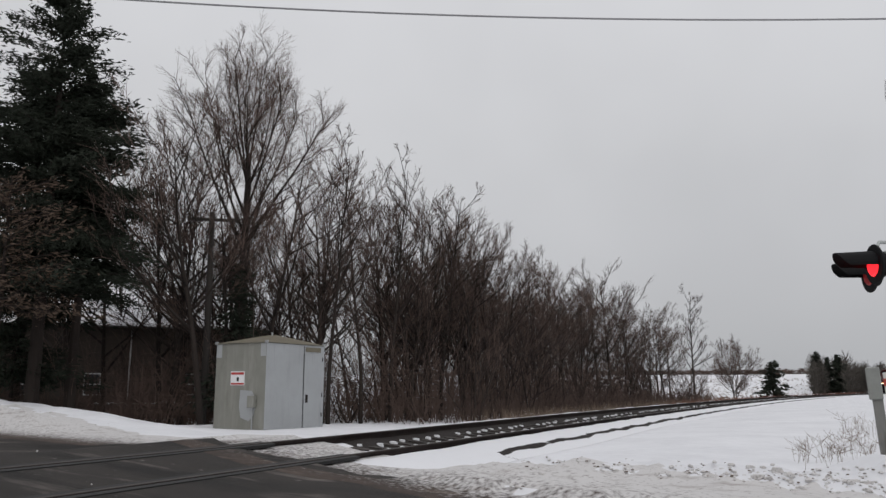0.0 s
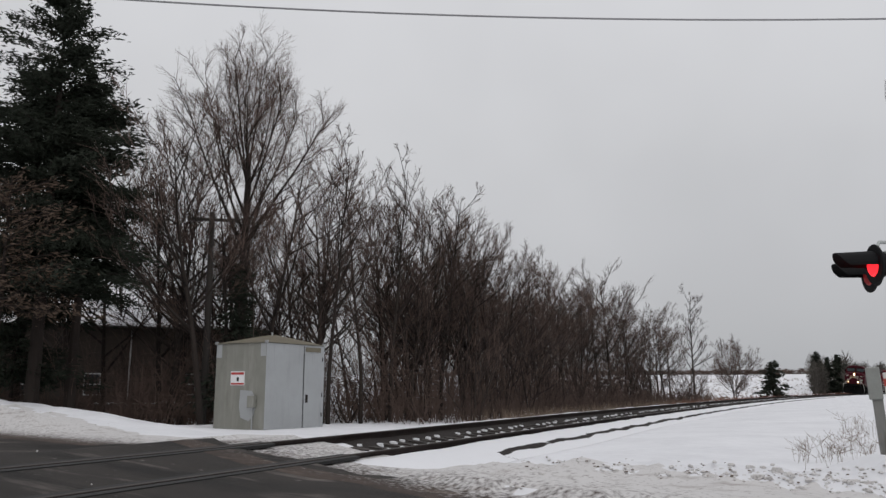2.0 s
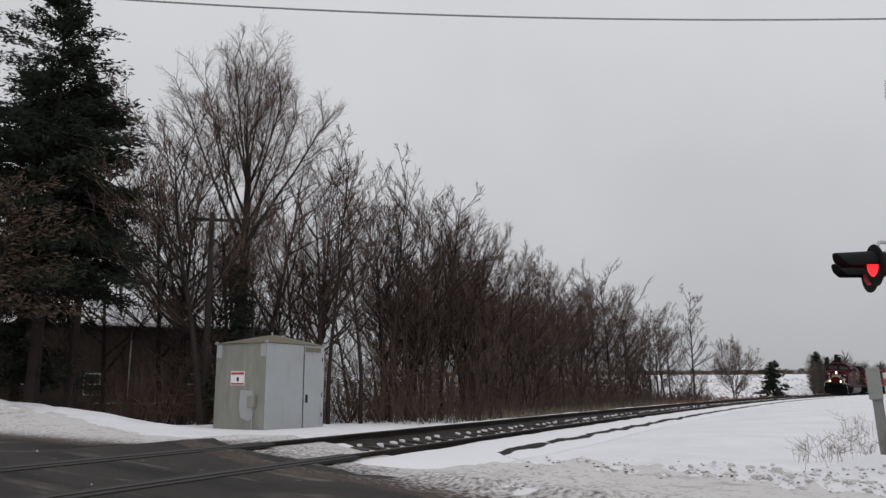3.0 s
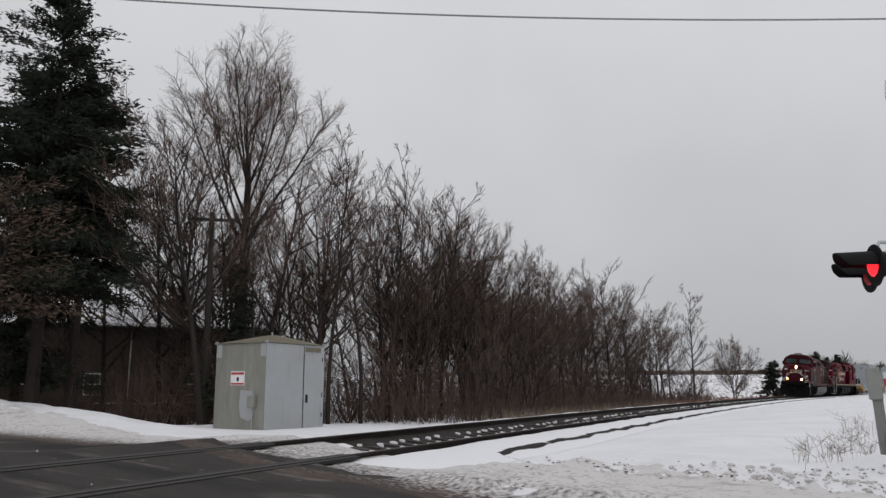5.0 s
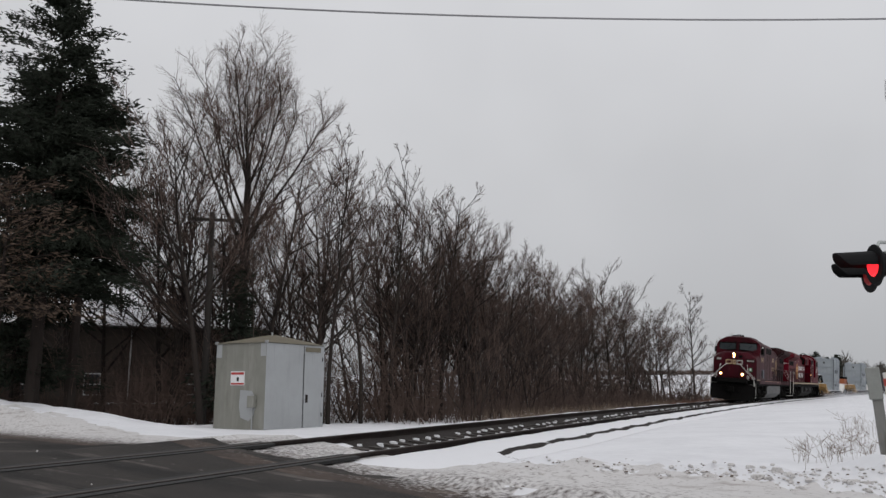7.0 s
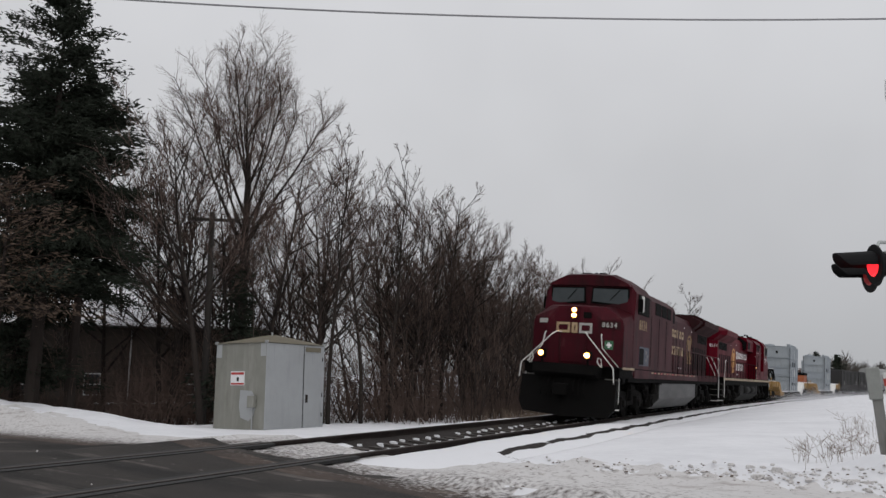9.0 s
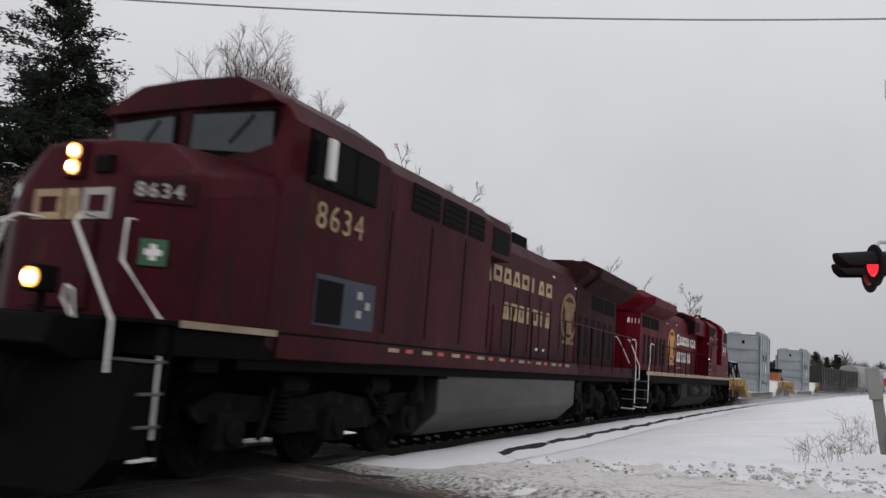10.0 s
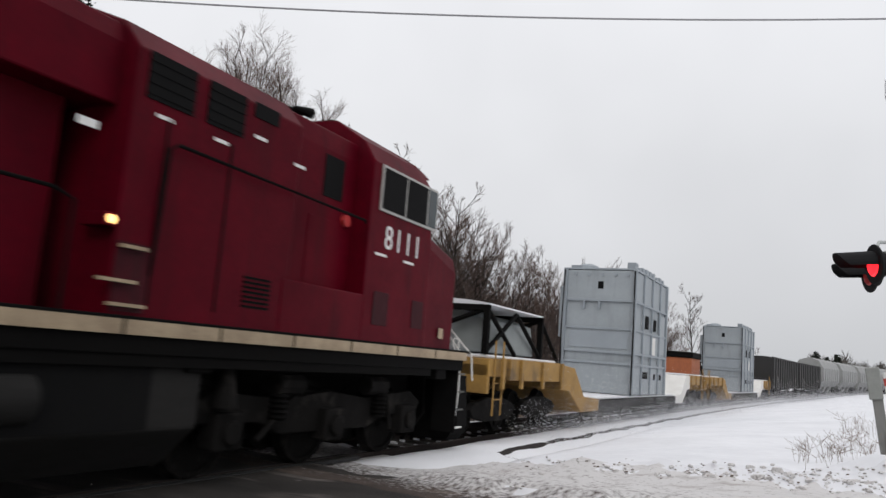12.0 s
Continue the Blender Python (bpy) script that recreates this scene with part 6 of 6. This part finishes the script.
    part("side_duct", Form().box(-1.15, left - 0.05, -2.2, -0.6, 2.5, 4.2), CRATE, t, "pale side duct", bevel=0.03)
    return t


def load_rack():
    t = thing("load_rack", pose(0, 0, 0), "dark braced steel rack under a grey tarpaulin, on the flatcar's end", "rack")
    for xx in (-1.1, 1.1):
        for yy in (0.0, 3.2):
            part("upright", Form().box(xx - 0.06, xx + 0.06, yy - 0.06, yy + 0.06, 1.63, 2.55), GRIME, t, bevel=0.008)
        for a, b in (((xx, 0, 1.66), (xx, 1.6, 2.5)), ((xx, 1.6, 2.5), (xx, 3.2, 1.66)), ((xx, 0, 2.5), (xx, 1.6, 1.66)), ((xx, 3.2, 2.5), (xx, 4.5, 1.66))):
            part("brace", Form().tube([a, b], 0.05, 5), GRIME, t)
    for yy in (0.0, 3.2):
        part("brace", Form().tube([(-1.1, yy, 1.66), (1.1, yy, 2.5)], 0.05, 5), GRIME, t)
        part("beam", Form().box(-1.16, 1.16, yy - 0.06, yy + 0.06, 2.45, 2.57), GRIME, t, bevel=0.008)
    part("tarpaulin", Form().prism_y([(-1.05, 1.66), (-0.95, 2.3), (-0.3, 2.46), (0.4, 2.47), (0.95, 2.3), (1.03, 1.66)], 0.25, 3.0), material("grey_tarpaulin", (0.22, 0.24, 0.24), (0.15, 0.165, 0.165), 0.6), t, "grey tarpaulin", bevel=0.04)
    part("snow_cap", Form().loft([section(0.02, 1.14, 2.57, 2.60, 1.0, 2.62, 2.66), section(3.2, 1.14, 2.57, 2.60, 1.0, 2.62, 2.66)]), SNOW, t, "snow on top")
    return t


def orange_box():
    t = thing("orange_bin", pose(0, 0, 0), "rusty orange steel bin with a dark lid, on the flatcar's end", "bin")
    part("body", Form().box(-1.2, 1.2, 0, 2.2, 1.63, 2.35), RUST, t, bevel=0.02)
    part("lid", Form().box(-1.25, 1.25, -0.05, 2.25, 2.35, 2.62), GRIME, t, bevel=0.02)
    part("brace", Form().tube([(1.1, 2.3, 2.5), (1.1, 3.6, 1.66)], 0.05, 5), GRIME, t)
    return t


def gondola():
    t = thing("gondola_car", pose(0, 0, 0), "black high-sided open railway car", "gondola", "black freight cars")
    black = material("black_car_paint", (0.010, 0.0095, 0.0095), (0.022, 0.020, 0.0185), 0.7, scale=1.2) if "black_car_paint" not in bpy.data.materials else bpy.data.materials["black_car_paint"]
    h = 8.4
    part("floor", Form().box(-1.45, 1.45, -h, h, 1.0, 1.2), black, t)
    for sx in (-1, 1):
        part("side", Form().box(sx * 1.42, sx * 1.47, -h, h, 1.0, 3.45), black, t)
        part("top_rail", Form().box(sx * 1.40, sx * 1.52, -h, h, 3.42, 3.52), black, t, bevel=0.01)
        for k in range(13):
            yy = -h + 0.1 + k * (2 * h - 0.3) / 12
            part("side_rib", Form().box(sx * 1.47, sx * 1.54, yy, yy + 0.1, 1.0, 3.44), black, t)
        part("end", Form().box(-1.42, 1.42, sx * h - 0.03, sx * h + 0.03, 1.0, 3.45), black, t)
        part("coupler", Form().box(-0.15, 0.15, min(sx * h, sx * 8.75), max(sx * h, sx * 8.75), 0.75, 1.0), GRIME, t)
        part("safety_mark", Form().box(1.541, 1.546, sx * 6.0, sx * 6.0 + 0.12, 1.6, 2.0), WHITE, t, "small white mark")
        car_truck(t, sx * 6.2)
    part("load", Form().loft([section(-h + 0.1, 1.40, 1.2, 3.2, 1.2, 3.3, 3.42), section(-4, 1.40, 1.2, 3.25, 0.9, 3.5, 3.62), section(3, 1.40, 1.2, 3.2, 0.9, 3.45, 3.6), section(h - 0.1, 1.40, 1.2, 3.15, 1.2, 3.3, 3.4)]), GRIME, t, "dark heaped load")
    return t


def hopper():
    t = thing("covered_hopper", pose(0, 0, 0), "pale grey covered hopper car", "hopper car", "grey hopper cars")
    grey = material("pale_grey_car_paint", (0.27, 0.275, 0.27), (0.17, 0.17, 0.165), 0.6, scale=0.8) if "pale_grey_car_paint" not in bpy.data.materials else bpy.data.materials["pale_grey_car_paint"]
    h = 7.6
    body = [(-1.0, 1.2), (-1.52, 1.9), (-1.55, 3.4), (-1.1, 4.25), (-0.4, 4.5), (0.4, 4.5), (1.1, 4.25), (1.55, 3.4), (1.52, 1.9), (1.0, 1.2)]
    part("body", Form().prism_y(body, -h, h), grey, t, bevel=0.03)
    for k in range(9):
        yy = -h + 0.2 + k * 1.84
        part("side_rib", Form().box(1.52, 1.60, yy, yy + 0.09, 1.9, 3.45), grey, t)
    for k in range(4):
        a = -6.0 + 4.0 * k
        part("hatch", Form().box(-0.35, 0.35, a - 0.8, a + 0.8, 4.5, 4.6), grey, t, bevel=0.02)
    for k in range(3):
        a = -4.2 + 4.2 * k
        part("bay", Form().loft([[(x, a + y * 1.6, 1.9) for x, y in ((-1.2, -1), (1.2, -1), (1.2, 1), (-1.2, 1))], [(x, a + y * 0.5, 0.45) for x, y in ((-0.5, -1), (0.5, -1), (0.5, 1), (-0.5, 1))]]), grey, t)
    for sx in (-1, 1):
        part("end_platform", Form().box(-1.4, 1.4, min(sx * h, sx * 8.6), max(sx * h, sx * 8.6), 1.0, 1.15), grey, t)
        part("coupler", Form().box(-0.15, 0.15, min(sx * 8.5, sx * 9.0), max(sx * 8.5, sx * 9.0), 0.75, 1.0), GRIME, t)
        part("end_ladder", Form().tube([(1.3, sx * 8.5, 1.1), (1.3, sx * 7.7, 3.9)], 0.03, 5).tube([(1.0, sx * 8.5, 1.1), (1.0, sx * 7.7, 3.9)], 0.03, 5), grey, t)
        car_truck(t, sx * 6.9)
    return t


def train():
    """All vehicles: (thing, metres of its middle behind the leading coupler, turned, metres its own origin stands from that middle)."""
    rows = [(locomotive("leading_locomotive", "8634", "dirty maroon diesel locomotive with lit headlights and cream lettering", OLD_RED, FADED, OLD_GOLD, False, 1), 11.1, False),
            (locomotive("trailing_locomotive", "8111", "bright red diesel locomotive running backwards, white lettering and golden emblem", NEW_RED, FRESH, GOLD, True, -1), 33.3, True)]
    flat = depressed_flatcar()
    rows.append((flat, 58.1, False))
    rows.append((copy_flat(flat), 85.3, False))
    load = machine_crate()
    rows.append((load, 58.85, False))
    rows.append((copy_thing(load, pose(0, 0, 0)), 86.05, False))
    rows.append((load_rack(), 45.2, False))
    rows.append((orange_box(), 68.6, False))
    g = gondola()
    rows.append((g, 107.7, False))
    rows.append((copy_flat(g), 125.2, False))
    h = hopper()
    rows.append((h, 143.2, False))
    for k in range(4):
        rows.append((copy_flat(h), 161.2 + 18.0 * k, False))
    return rows


def copy_flat(ob):
    """A copy of a wagon, whose wheels are noted to be turned as well."""
    known = {w: (r, way, rest) for w, r, way, rest in WHEELS}
    c = copy_thing(ob, pose(0, 0, 0))
    for old, made in zip(ob.children_recursive, c.children_recursive):
        if old in known:
            WHEELS.append((made, *known[old]))
    return c


TRAIN = train()


def snow_dust(seed, length):
    """Powder snow torn up by the train: flecks, dense low down and thin above."""
    rng = np.random.default_rng(seed)
    n = 190000
    y = rng.uniform(-length / 2, length / 2, n)
    gust = 1 + 0.35 * np.sin(y * 0.9) + 0.3 * np.sin(y * 2.3 + 1.0)
    x = rng.uniform(1.0, 1.9, n) + np.abs(rng.normal(0, 0.8, n))
    z = -0.25 + rng.exponential(0.30, n) * gust
    keep = z < 1.8
    middle = np.stack([x, y, z], 1)[keep]
    corners = middle[:, None, :] + rng.normal(0, 1, (len(middle), 3, 3)) * rng.uniform(0.004, 0.007, (len(middle), 1, 1))
    me = bpy.data.meshes.new("snow_dust")
    me.from_pydata(corners.reshape(-1, 3).tolist(), [], np.arange(len(middle) * 3).reshape(-1, 3).tolist())
    me.materials.append(SNOW)
    return me


DUST = snow_dust(80, 21.0)
for k in range(7):
    TRAIN.append((tagged(new("snow_dust", DUST), "cloud of powder snow whirled up beside the train", "snow dust", "clouds of powder snow", "stuff"), 57.0 + 20.6 * k, False))


# the train runs a little unevenly: seconds, and metres that it lags behind an even run
PACE = ((0, 2.5, 4, 5, 6, 7, 8.6, 9.5, 9.6, 9.8, 10, 10.5, 11, 11.5, 12), (0.3, 0.2, 1.2, 1.6, 1.25, 0.9, 0.4, 0.42, 0.08, -0.08, -0.15, 0.08, -0.18, 0.03, -0.25))


def travelled(t):
    """Metres that the leading coupler stands before the road's middle at t seconds."""
    even = 13.215 - 17.632 * (t - 9.5) - 0.0286 * (t - 9.5) ** 2
    return even + float(np.interp(t, PACE[0], PACE[1]))


def motions():
    for ob, behind, turned in TRAIN:
        walk(ob, [(t, track_pose(travelled(t) + behind, turned)) for t in np.arange(0, 12.01, 0.1)])
    for ob, radius, way, rest in WHEELS:
        walk(ob, [(k / 30, rest @ Matrix.Rotation(way * (travelled(0) - travelled(k / 30)) / radius, 4, "X")) for k in range(361)])


motions()
